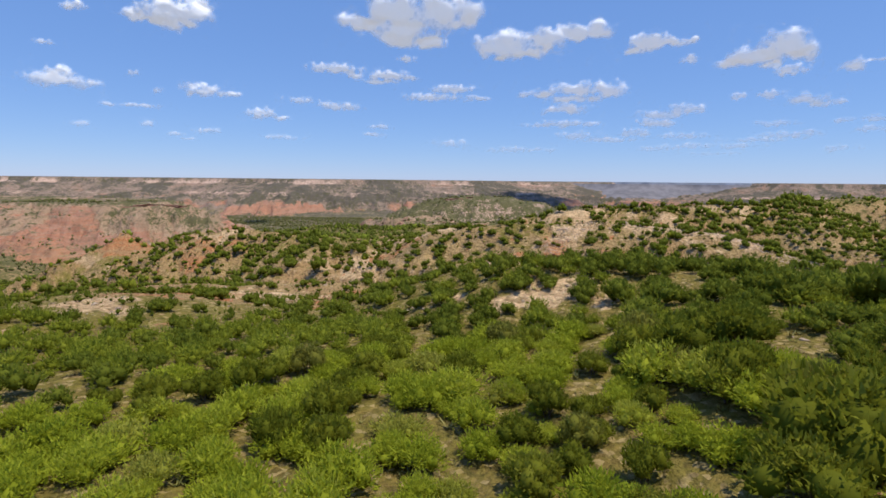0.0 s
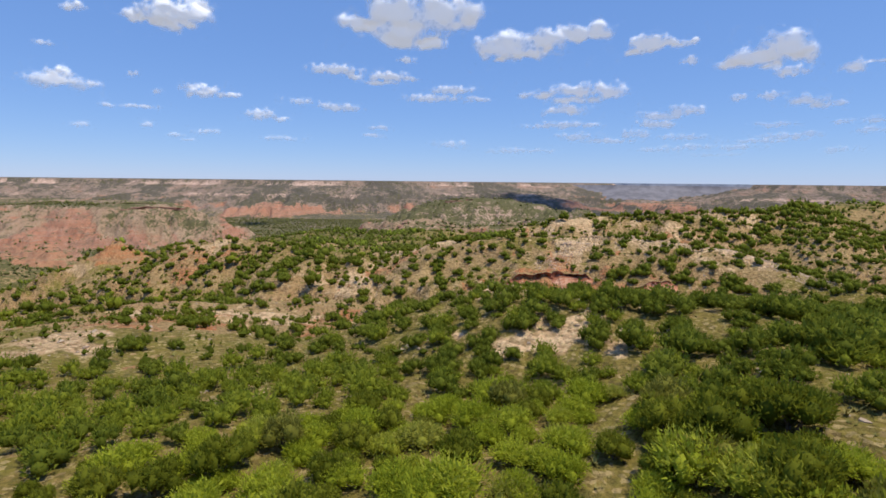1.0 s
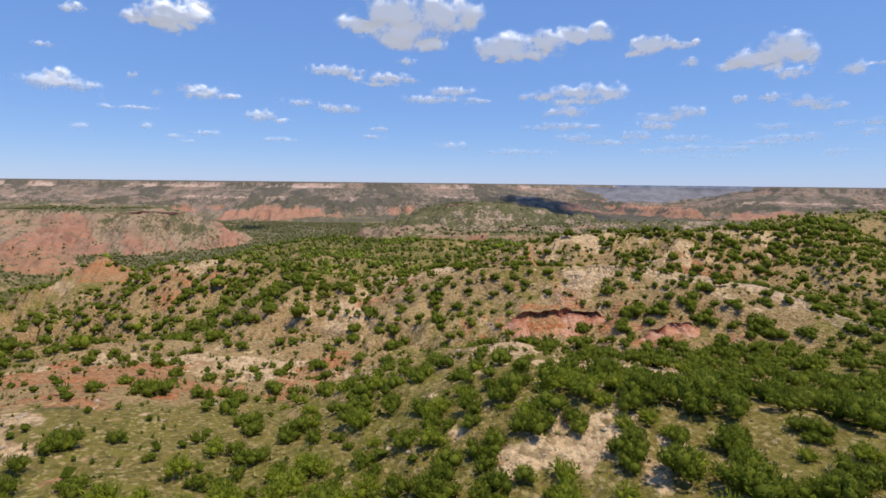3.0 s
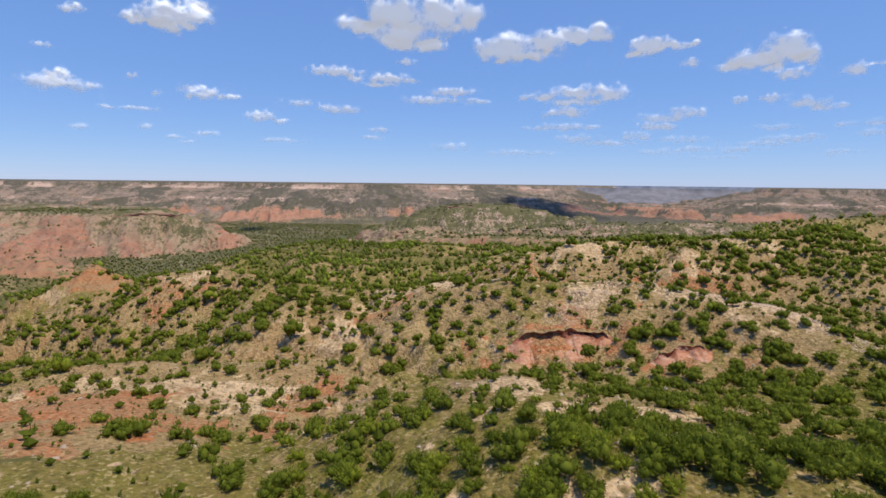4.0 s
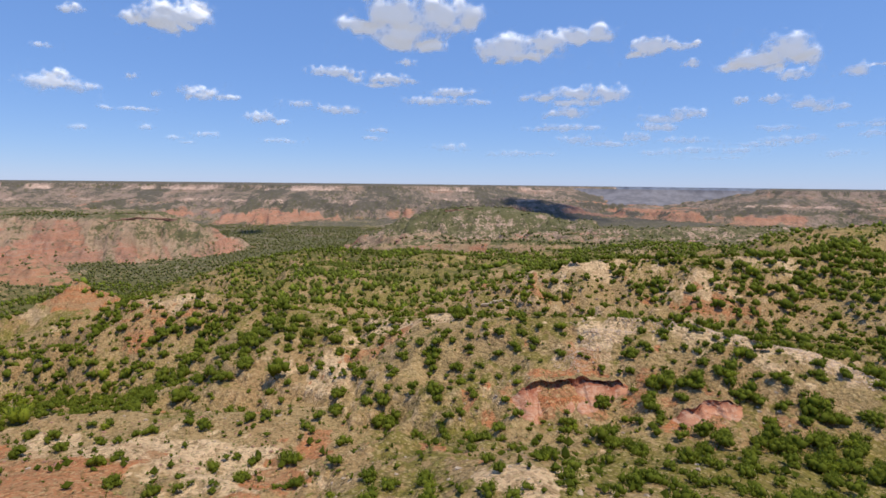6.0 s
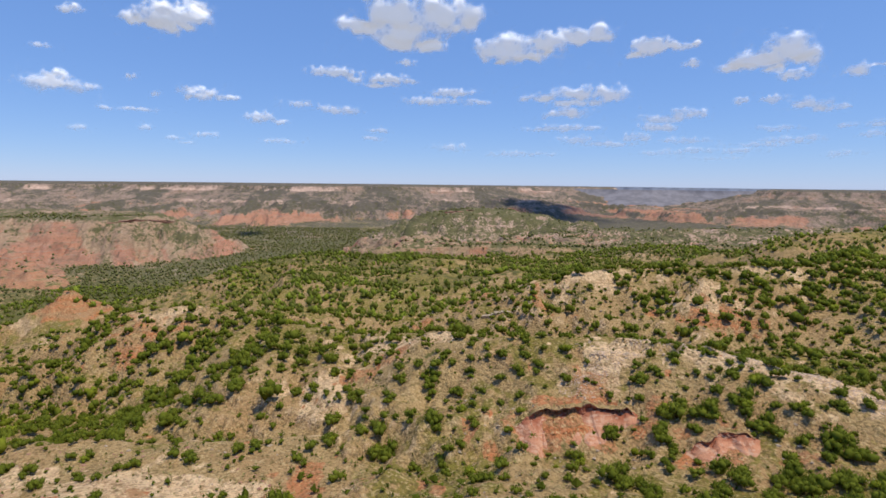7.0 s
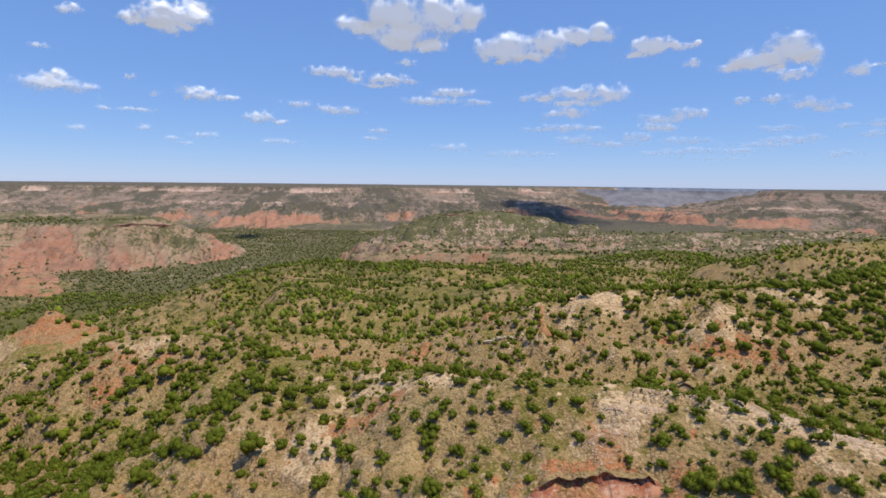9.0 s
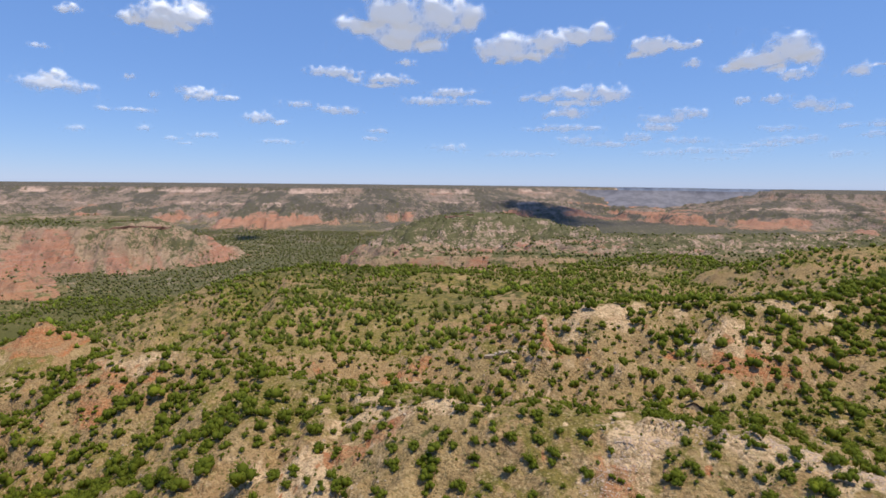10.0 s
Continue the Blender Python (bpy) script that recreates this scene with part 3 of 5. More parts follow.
def cover_of(x, y, h, dl, dr, rib, steep, bulge):
    """How the land is covered: red earth, grass, pale rock, far scrub (0 to 1 each)."""
    depth = np.hypot(x, y - ORIGIN_Y)
    lumpy = fbm(x, y, 30, 3, 101)
    near = 1 - ramp(300, 420, y)
    grass = 0.56 - 0.14 * ramp(105, 125, y) + 0.4 * lumpy - 0.40 * ramp(0.35, 0.65, steep) + 0.25 * (1 - ramp(60, 110, y))
    pale = ramp(0.5, 0.85, steep) * 0.26 + ramp(0.06, 0.35, bulge) * 0.28 * near + 0.15 * ramp(0.3, 0.8, lumpy)
    pale = pale * (1 - 0.6 * ramp(-40, -70, x) * near)
    red = 0.15 * ramp(0.2, 0.8, fbm(x, y, 45, 3, 102)) * near

    def spot(px, py, rx, ry, turn=0.0):
        c, s = math.cos(radians(turn)), math.sin(radians(turn))
        u, v = ((x - px) * c + (y - py) * s) / rx, (-(x - px) * s + (y - py) * c) / ry
        wobble = 1 + 0.8 * fbm(x, y, max(2.5, min(rx, ry) * 0.7), 4, 103)
        return 1 - ramp(0.6, 1.15, np.hypot(u, v) * wobble)

    # red earth: broken banks, the flat, the cone and patches on the slopes
    red = np.maximum.reduce([red, 0.95 * spot(22, 127.5, 12, 4.5, 5), 0.7 * spot(45, 118, 5.5, 3), 1.35 * spot(-57, 100, 23, 11, -8), 1.2 * spot(-33, 91, 6, 5), 0.7 * spot(-22, 104, 4, 6),
                             spot(-20, 118, 4, 6), spot(-160, 266, 22, 20) * ramp(-29.5, -26, h), 0.7 * spot(-18, 238, 26, 9), 0.8 * spot(20, 262, 18, 9), 0.75 * spot(86, 209, 8, 8), 0.6 * spot(100, 205, 6, 5),
                             0.65 * spot(36, 231, 2.5, 8, 8), 0.75 * spot(-105, 318, 12, 10), spot(-18, 155, 4, 3), 0.55 * spot(-9, 158, 5, 4), 0.6 * spot(29.5, 134.5, 3, 5, -30), 0.55 * spot(-90, 196, 12, 6)])
    # pale rock: spur, ridge face, knobs
    pale = np.maximum.reduce([pale, 0.85 * spot(11.5, 59.5, 6, 4), 0.9 * spot(22, 78.5, 9, 2.2), spot(10, 87, 4, 5), spot(37, 143, 5, 4), spot(31, 137, 4.2, 8.5, -35), 0.72 * spot(56, 137, 17, 7, -24),
                              spot(68, 127, 9, 4, -50), 0.8 * spot(3, 161, 9, 4), 0.75 * spot(-12, 166, 15, 6, -32), 0.7 * spot(-24, 150, 7, 10), spot(-42, 114, 21, 9), 0.75 * spot(-28, 105, 15, 7, -15), 0.7 * spot(-72, 112, 8, 6), spot(-43, 91, 3.5, 3), spot(-56, 97, 3, 2), spot(58, 239, 13, 6), 1.3 * spot(91, 219, 9, 9), 0.7 * spot(35, 240, 3, 6), 0.6 * spot(120, 236, 20, 6), 0.7 * spot(-45, 66, 6, 7),
                              0.6 * spot(-160, 262, 24, 22) * ramp(-25.5, -28.5, h), 0.7 * spot(25, 72, 5, 3), 0.6 * spot(-86, 203, 9, 6)])
    grass = np.where(spot(40, 96, 34, 9, -6) > 0.3, grass + 0.35, grass) + 0.02 * ramp(262, 290, y)
    grass = grass + 0.28 * spot(12, 132, 24, 18) * (1 - 0.6 * spot(24, 128, 13, 6, 5))
    grass = grass + 0.3 * ramp(44, 54, x) * ramp(134, 124, y) * ramp(88, 100, y)
    grass = grass - 0.8 * spot(-45, 108, 42, 24)
    grass = np.where(depth > 700, grass * (h < -80), grass)
    # far beds: cream rim, wooded slopes, red foot
    far = ramp(520, 640, depth) * ramp(-1, 1, np.maximum(depth - 600, 0))
    d = np.minimum(dl, dr)
    on_wall = far * ramp(560, 430, d) * ramp(-60, -2, d)
    rim = on_wall * np.where(dl < dr, 1.0, 0.45) * ramp(0, 6, d) * ramp(64, 30, d) * ramp(-0.15, 0.25, fbm(x, y, 190, 4, 109))
    shelf_band = on_wall * ramp(188, 200, d) * ramp(245, 225, d) * ramp(-0.1, 0.3, fbm(x, y, 260, 3, 110))
    foot = ramp(-52, -72, h) * ramp(-97, -90, h)
    blotch = fbm(x, y, 130, 4, 107)
    open_rib = ramp(0.18, 0.5, rib + 0.25 * blotch)
    wall_red = on_wall * np.clip(foot * open_rib * np.where(dl < dr, 0.25 + 1.3 * blotch, 0.62 + 0.9 * blotch + 0.7 * fbm(x, y, 38, 3, 113)) + 0.05 + 0.3 * ramp(0.0, 0.5, blotch) * open_rib, 0, 1)
    strong = ramp(0.12, 0.34, steep)
    mesa_red = far * (1 - on_wall) * ramp(0.2, 0.5, steep) * ramp(-34, -60, h) * np.clip(np.where(x < -250, 0.22 + 0.45 * ramp(-60, -76, h), 0.28) + 0.6 * blotch, 0, 0.85)
    # the pink cliff: bare ribs, red towards the foot, scrub in the gullies
    cliff = far * (1 - on_wall) * ramp(-325, -365, x) * ramp(0.16, 0.34, steep) * ramp(-30, -36, h)
    _, _, run, _ = along(LEFT_CLIFF, x, y)
    streaky = fbm(run + 0.35 * h, h * 0.25, 34, 4, 111)
    mesa_red = np.where(cliff > 0.3, cliff * np.clip(0.16 + 0.45 * ramp(-56, -80, h) + 0.8 * streaky, 0, 0.95), mesa_red)
    butte = far * (1 - on_wall) * ramp(0.3, 0.55, steep) * ramp(600, 630, y) * ramp(910, 880, y) * ramp(230, 180, np.abs(x))
    mesa_red = np.maximum(mesa_red, butte * np.clip(0.42 + 0.9 * fbm(x, y, 40, 4, 112) + 0.3 * ramp(-50, -66, h), 0, 0.95))
    wooded = far * (1 - on_wall) * ramp(960, 1010, y) * ramp(-120, -60, x)
    mesa_red = mesa_red * (1 - 0.65 * wooded)
    red = np.where(depth > 560, np.maximum(wall_red, mesa_red), red)
    pale = np.where(depth > 560, np.maximum.reduce([rim * np.clip(0.62 + 0.7 * fbm(x, y, 34, 3, 114), 0, 0.95), 0.6 * shelf_band, 0.5 * far * strong * (1 - on_wall) * (1 - 0.75 * butte) * (1 - 0.55 * cliff) + 0.22 * on_wall * open_rib]), pale)
    scrub = np.where(depth > 300, 0.66 + 0.30 * fbm(x, y, 90, 4, 105) + 0.06 * on_wall, 0.0) * (0.62 * ramp(300, 400, depth) + 0.38 * ramp(480, 700, depth))
    scrub = scrub - 0.62 * np.maximum(wall_red, mesa_red) - 0.5 * rim - 0.25 * shelf_band - 0.75 * on_wall * (open_rib - 0.72) - 0.06 * (h < -84) * (1 - on_wall) + 0.22 * wooded - 0.16 * ramp(0.3, 0.6, steep) * (1 - on_wall) - 0.26 * cliff * ramp(-0.5, 0.1, streaky) - 0.22 * butte
    scrub = np.where(far * ramp(0, -20, d) > 0.5, 0.8, scrub)
    return np.clip(red, 0, 1.3), np.clip(grass, 0, 1), np.clip(pale, 0, 1), np.clip(scrub, 0, 1)


def build_ground():
    angles = np.concatenate([np.linspace(-180, -43, 36, endpoint=False), np.linspace(-43, 43, 530, endpoint=False), np.linspace(43, 180, 37)])
    # rings: close together on the ridge, the cliff and the canyon walls
    rings = [(26, 90, 80), (90, 270, 176), (270, 700, 88), (700, 1040, 96), (1040, 1320, 36), (1320, 1800, 22), (1800, 2650, 80), (2650, 4960, 36)]
    radii = np.concatenate([[1.0, 6.0, 13.0, 20.0]] + [a * (b / a) ** np.linspace(0, 1, n, endpoint=False) for a, b, n in rings] + [[4960.0]])
    a, r = np.meshgrid(np.radians(angles), radii)
    x, y = r * np.sin(a), ORIGIN_Y + r * np.cos(a)
    h, dl, dr, rib = land(x.ravel(), y.ravel())
    rows, cols = a.shape
    hh = h.reshape(rows, cols)
    gr = np.gradient(hh, axis=0) / np.gradient(r, axis=0)
    ga = np.gradient(hh, axis=1) / (np.gradient(a, axis=1) * r)
    steep = np.hypot(gr, ga)
    soft = hh.copy()
    for _ in range(6):
        soft[1:-1, 1:-1] = 0.25 * (soft[2:, 1:-1] + soft[:-2, 1:-1] + soft[1:-1, 2:] + soft[1:-1, :-2])
    bulge = hh - soft
    tints = cover_of(x.ravel(), y.ravel(), h, dl, dr, rib, steep.ravel(), bulge.ravel())
    centre = len(h)
    verts = np.column_stack([np.r_[x.ravel(), 0], np.r_[y.ravel(), ORIGIN_Y], np.r_[h, hh[0].mean()]])
    i = np.arange(rows - 1)[:, None] * cols + np.arange(cols - 1)[None, :]
    quads = np.stack([i, i + 1, i + cols + 1, i + cols], -1).reshape(-1, 4)
    cap = np.stack([np.full(cols - 1, centre), np.arange(1, cols), np.arange(cols - 1), np.arange(cols - 1)], -1)
    tris = np.concatenate([quads[:, [0, 1, 2]], quads[:, [0, 2, 3]], cap[:, :3]])
    rgba = np.column_stack([np.r_[t, 0] for t in tints])
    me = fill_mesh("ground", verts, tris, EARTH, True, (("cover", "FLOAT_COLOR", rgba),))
    return tagged(new("ground", me), "tan and red canyon earth with dry grass and pale rock", "ground", kind="structure")


build_ground()


# ---- bushes ----
OCTA_V = np.array([(1, 0, 0), (0, 1, 0), (-1, 0, 0), (0, -1, 0), (0, 0, 1), (0, 0, -1)], float)
OCTA_F = np.array([(0, 1, 4), (1, 2, 4), (2, 3, 4), (3, 0, 4), (1, 0, 5), (2, 1, 5), (3, 2, 5), (0, 3, 5)])
rng = np.random.default_rng(7)
ICO = bmesh.new()
bmesh.ops.create_icosphere(ICO, subdivisions=1, radius=1.0)
ICO_V = np.array([v.co[:] for v in ICO.verts])
ICO_F = np.array([[v.index for v in f.verts] for f in ICO.faces])
ICO.free()


def crown(kind, leaves, size, lobes, core=ICO_V, core_faces=ICO_F, bulk=0.86, spread=0.62, grow=1.0):
    """A bush 1 m in radius and about as high: lobes filled with leaf tufts round a core coloured dark for inner shade.
    Gives verts, triangles, tone.
    """
    tall = 1.15 if kind == "juniper" else 0.95
    at = []
    for n in range(lobes):
        ang, out = 2.4 * n + rng.uniform(-0.4, 0.4), spread * math.sqrt((n + 0.3) / lobes)
        up = rng.uniform(0.38, 0.62) + 0.34 * (1 - out)
        at.append((math.cos(ang) * out, math.sin(ang) * out, up * tall, rng.uniform(0.32, 0.46) * grow))
    at = np.array(at)
    verts, faces, tones = [], [], []
    count = 0
    for cx, cy, cz, cr in at:
        v = core * (1 + (0.22 if len(core) < 20 else 0.13) * rng.standard_normal((len(core), 1)))
        v = v * cr * bulk * np.array([1, 1, 1.1]) + np.array([cx, cy, cz])
        v[:, 2] = np.maximum(v[:, 2], 0.06 * rng.random(len(v)))
        verts.append(v)
        faces.append(core_faces + count)
        # inner shade painted into the core, less of it higher up
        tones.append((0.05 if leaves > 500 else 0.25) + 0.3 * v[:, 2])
        count += len(v)
    if leaves:
        pick = rng.integers(0, lobes, leaves)
        way = rng.standard_normal((leaves, 3))
        way[:, 2] = np.abs(way[:, 2]) * 0.9 - 0.35
        way /= np.linalg.norm(way, axis=1, keepdims=True)
        base = at[pick, :3] + way * at[pick, 3:4] * rng.uniform(0.80 if kind == "juniper" else 0.62, 1.02 if kind == "juniper" else 1.25, (leaves, 1)) * np.array([1, 1, 1.12])
        rise = 0.75 if kind == "juniper" else 0.6
        tip = way + np.array([0, 0, rise]) + 0.45 * rng.standard_normal((leaves, 3))
        tip /= np.linalg.norm(tip, axis=1, keepdims=True)
        across = np.cross(tip, rng.standard_normal((leaves, 3)))
        across /= np.linalg.norm(across, axis=1, keepdims=True)
        s = size * rng.uniform(0.65, 1.45, (leaves, 1))
        wide = 0.40 if kind == "juniper" else 0.36
        q = np.stack([base - across * s * wide, base + across * s * wide, base + tip * s * (1.5 if kind == "juniper" else 1.9)], 1)
        q[:, :, 2] = np.maximum(q[:, :, 2], 0.02)
        f = count + 3 * np.arange(leaves)[:, None]
        verts.append(q.reshape(-1, 3))
        faces.append(f + np.array([0, 1, 2]))
        # leaves brighten with height, top light put into their tone
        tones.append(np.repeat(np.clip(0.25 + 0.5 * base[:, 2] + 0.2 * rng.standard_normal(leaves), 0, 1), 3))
    return np.concatenate(verts), np.concatenate(faces), np.concatenate(tones)


def stems(count, spread, high, thick):
    """Tapered stems that fork out of the ground, each with a limb or two."""
    verts, faces = [], []
    n = 0

    def limb(a, b, ra, rb):
        nonlocal n
        a, b = np.array(a), np.array(b)
        for c, rad in ((a, ra), (b, rb)):
            for k in range(5):
                t = 2 * math.pi * k / 5
                verts.append(c + np.array([math.cos(t) * rad, math.sin(t) * rad, 0]))
        for k in range(5):
            l = (k + 1) % 5
            faces.append((n + k, n + l, n + 5 + l))
            faces.append((n + k, n + 5 + l, n + 5 + k))
        n += 10

    for k in range(count):
        t = 2 * math.pi * k / count + rng.uniform(-0.4, 0.4)
        out = np.array([math.cos(t), math.sin(t), 0])
        elbow = out * spread * 0.4 + np.array([0, 0, high * 0.45])
        limb(out * 0.05 + np.array([0, 0, -0.25]), elbow, thick, thick * 0.7)
        limb(elbow, out * spread + np.array([0, 0, high]), thick * 0.7, thick * 0.3)
        side = np.array([-out[1], out[0], 0]) * rng.choice([-1, 1])
        limb(elbow, elbow + side * spread * 0.5 + np.array([0, 0, high * 0.4]), thick * 0.5, thick * 0.2)
    return np.array(verts), np.array(faces)


def slope_at(x, y):
    h = land(x, y)[0]
    e = 1.0
    return h, np.hypot(land(x + e, y)[0] - h, land(x, y + e)[0] - h)


def scatter(x0, x1, y0, y1, cell, seed):
    r = np.random.default_rng(seed)
    gx, gy = np.meshgrid(np.arange(x0, x1, cell), np.arange(y0, y1, cell))
    x = gx.ravel() + r.uniform(0, cell, gx.size)
    y = gy.ravel() + r.uniform(0, cell, gx.size)
    keep = np.abs(x) < 0.90 * (y + 42) + 8
    return x[keep], y[keep], r


def bare(x, y):
    """Where hardly a bush grows."""
    def spot(px, py, rx, ry, turn=0.0):
        c, s = math.cos(radians(turn)), math.sin(radians(turn))
        return np.hypot(((x - px) * c + (y - py) * s) / rx, (-(x - px) * s + (y - py) * c) / ry) < 1
    return (spot(11.5, 59.5, 5.5, 3.6) | spot(22, 128, 11, 4.5, 5) | spot(44, 118, 6, 3) | spot(-52, 118, 32, 11, -4) | spot(35.5, 141, 4.5, 8, 20) | spot(-158, 258, 19, 21)
            | spot(-46, 67, 9, 9) | spot(22, 79, 9, 2) | spot(10, 87, 3, 4) | spot(68, 127, 8, 2.5, -50) | spot(90, 217, 6, 8) | spot(57, 240, 9, 4) | spot(24, 33, 2.5, 1.8) | spot(31, 41, 3.5, 1.8))


# x, y, radius of bushes that stand out
FLAT_BUSHES = [(-64.1, 112.2, 2.0), (-68.8, 121.1, 1.9), (-63.9, 119.2, 2.0), (-58.9, 114.6, 1.5), (-61.4, 105.5, 1.2), (-48.0, 106.9, 1.9), (-46.9, 109.5, 1.5), (-55.1, 118.2, 1.0),
    (-57.7, 124.5, 1.7), (-48.2, 121.5, 1.7), (-42.0, 100.4, 1.8), (-42.8, 88.7, 1.5), (-39.7, 88.2, 1.1), (-38.8, 93.2, 0.8), (-35.7, 98.4, 1.6), (-33.0, 99.9, 1.3),
    (-34.4, 103.5, 1.0), (-32.7, 109.3, 1.8), (-30.6, 113.4, 1.1), (-27.4, 111.9, 1.5), (-28.3, 99.6, 0.8), (-32.2, 101.7, 0.7), (-26.0, 103.9, 1.8), (-24.5, 94.9, 2.2),
    (-30.7, 128.1, 1.6), (-33.3, 126.2, 1.8), (-39.8, 122.8, 2.2), (-43.0, 124.1, 1.4), (-21.7, 110.8, 2.6), (-13.3, 104.3, 1.4)]
FLAT_BUSHES_NEAR = [(-12.5, 102.5, 0.5), (-15.6, 103.6, 0.8), (-19.2, 119.6, 0.7), (-21.0, 102.3, 0.9), (-18.1, 102.2, 1.6), (-11.4, 92.7, 0.9), (-16.0, 93.8, 2.1), (-11.1, 88.0, 1.5),
    (-20.8, 93.2, 1.4), (-29.5, 89.0, 1.5), (-43.7, 82.7, 2.1), (-31.6, 86.0, 1.5), (-37.2, 84.5, 3.3), (-19.5, 88.3, 1.4), (-27.4, 87.6, 2.5), (-15.0, 87.7, 1.9),
    (-8.3, 82.7, 1.4), (-6.7, 89.2, 1.3), (-7.6, 95.5, 1.6), (-4.4, 92.4, 1.6), (-3.7, 84.6, 1.5), (-7.3, 83.9, 1.3), (-2.1, 79.5, 1.6)]
BANK_BUSHES = [(15.4, 129.5, 1.2), (16.7, 124.8, 1.1), (14.4, 95.6, 1.8), (7.7, 88.9, 1.2), (10.5, 115.2, 1.4), (23.0, 120.5, 2.2), (19.7, 111.8, 1.2), (26.4, 108.8, 3.3),
    (37.0, 122.2, 2.7), (37.8, 120.2, 2.0), (42.6, 122.5, 1.8), (35.2, 114.6, 1.4), (34.7, 108.7, 1.3), (40.5, 109.8, 1.5), (43.9, 110.6, 2.7), (41.2, 126.8, 3.7),
    (45.7, 124.1, 3.4), (51.2, 124.0, 3.1), (53.2, 119.8, 3.4), (58.6, 121.0, 2.2), (64.9, 121.6, 1.8), (61.7, 115.0, 4.3), (51.0, 109.0, 4.4), (54.1, 115.3, 1.8),
    (57.8, 108.3, 3.4), (61.1, 106.4, 2.9), (67.6, 112.2, 2.5), (54.0, 102.0, 4.3), (25.2, 91.5, 2.7), (29.7, 96.8, 1.3)]
BANK_BUSHES_NEAR = [(35.9, 98.0, 1.7), (38.7, 96.1, 1.8), (31.3, 92.2, 1.7), (22.5, 89.9, 1.7), (23.8, 102.7, 1.4), (27.3, 80.5, 2.8), (30.9, 79.8, 2.2), (20.7, 79.7, 1.2),
    (37.8, 85.4, 0.8), (46.4, 88.4, 2.2), (57.5, 96.4, 3.1), (36.3, 78.3, 1.5), (10.0, 84.6, 0.9), (13.6, 86.2, 0.7), (14.3, 84.8, 0.6), (10.1, 76.6, 1.0),
    (11.4, 79.4, 1.0), (8.4, 79.6, 1.1), (13.7, 78.4, 0.8), (15.7, 81.7, 0.5), (23.7, 76.2, 1.6), (17.8, 75.8, 1.6), (12.1, 74.8, 0.9), (6.0, 74.1, 1.2),
    (32.7, 76.5, 2.1), (6.1, 84.6, 1.4), (5.0, 78.0, 1.5), (1.2, 82.1, 1.7), (-0.2, 92.6, 1.7), (-1.1, 81.1, 1.6), (2.8, 76.2, 1.5)]
RIDGE_BUSHES = [(0.0, 128.0, 2.6), (2.1, 120.6, 2.2), (4.6, 140.1, 1.9), (-0.3, 144.2, 3.3), (-0.8, 141.3, 2.2), (-3.9, 130.5, 1.6), (7.1, 143.6, 1.6), (7.0, 128.4, 1.8),
    (12.5, 135.2, 1.2), (12.6, 125.6, 1.3), (10.7, 116.8, 1.5), (16.5, 140.2, 1.9), (20.2, 140.8, 1.8), (24.9, 137.3, 1.6), (26.0, 143.2, 2.0), (29.7, 140.9, 1.3),
    (18.3, 144.2, 1.6), (16.5, 150.8, 1.4), (18.9, 149.3, 2.1), (5.6, 155.2, 2.1), (-7.5, 149.6, 2.1), (-3.5, 148.1, 1.8), (2.2, 148.6, 1.8), (-12.9, 157.7, 1.6),
    (-18.7, 154.6, 1.9), (-28.3, 168.3, 2.4), (-31.5, 175.9, 2.1), (-26.3, 173.3, 1.7), (-16.5, 144.9, 2.7), (-22.6, 147.0, 1.4), (-25.9, 150.6, 1.6)]
RIDGE_BUSHES_LOW = [(-35.7, 159.6, 1.6), (-19.6, 137.6, 2.6), (-18.6, 129.6, 2.4), (-9.9, 130.5, 3.0), (-8.4, 126.2, 3.5), (-7.2, 146.1, 2.0), (-8.4, 137.5, 1.9), (30.2, 125.0, 2.3),
    (31.6, 132.3, 1.4), (37.6, 133.8, 2.5), (40.8, 135.0, 1.9), (47.0, 213.7, 1.9), (35.0, 212.2, 1.7), (7.3, 147.3, 1.4), (11.0, 145.7, 1.3), (-10.2, 157.8, 1.8),
    (-12.8, 135.5, 1.6), (-12.7, 130.1, 1.8), (-30.1, 151.2, 2.2), (9.2, 137.8, 1.3), (15.9, 135.2, 1.2), (56.1, 127.7, 2.8), (53.1, 131.3, 1.6), (47.8, 134.2, 1.3),
    (45.1, 137.6, 2.0), (49.4, 129.1, 1.6), (13.4, 145.2, 1.6), (-1.8, 155.1, 1.1)]
GLEN_BUSHES = [(-31.4, 68.0, 1.2), (-35.0, 64.4, 2.3), (-35.3, 60.5, 1.4), (-29.0, 57.7, 2.0), (-26.8, 52.1, 2.1), (-20.2, 73.2, 2.3), (-15.0, 71.9, 3.0), (35.8, 52.7, 2.5),
    (24.7, 41.8, 2.6), (23.3, 45.1, 1.7), (15.5, 56.2, 2.6), (23.3, 55.6, 2.4), (29.9, 56.7, 1.9), (28.7, 50.5, 1.7), (40.2, 62.4, 2.2), (29.8, 61.3, 1.4),
    (58.6, 97.1, 3.6), (9.4, 61.6, 3.3), (4.8, 59.2, 2.6), (29.8, 76.4, 2.5), (34.5, 75.2, 2.1), (20.1, 76.6, 2.4), (-2.2, 64.2, 1.9), (-8.2, 67.2, 0.8),
    (12.7, 61.3, 1.8), (19.8, 58.1, 1.5)]



def set_out(x, y):
    """Ground where the bushes that stand out are set singly."""
    return ((x > -72) & (x < -3) & (y > 88) & (y < 137)) | ((x > -3) & (x < 66) & (y > 78) & (y < 134)) | ((x > -30) & (x < 38) & (y >= 134) & (y < 158))


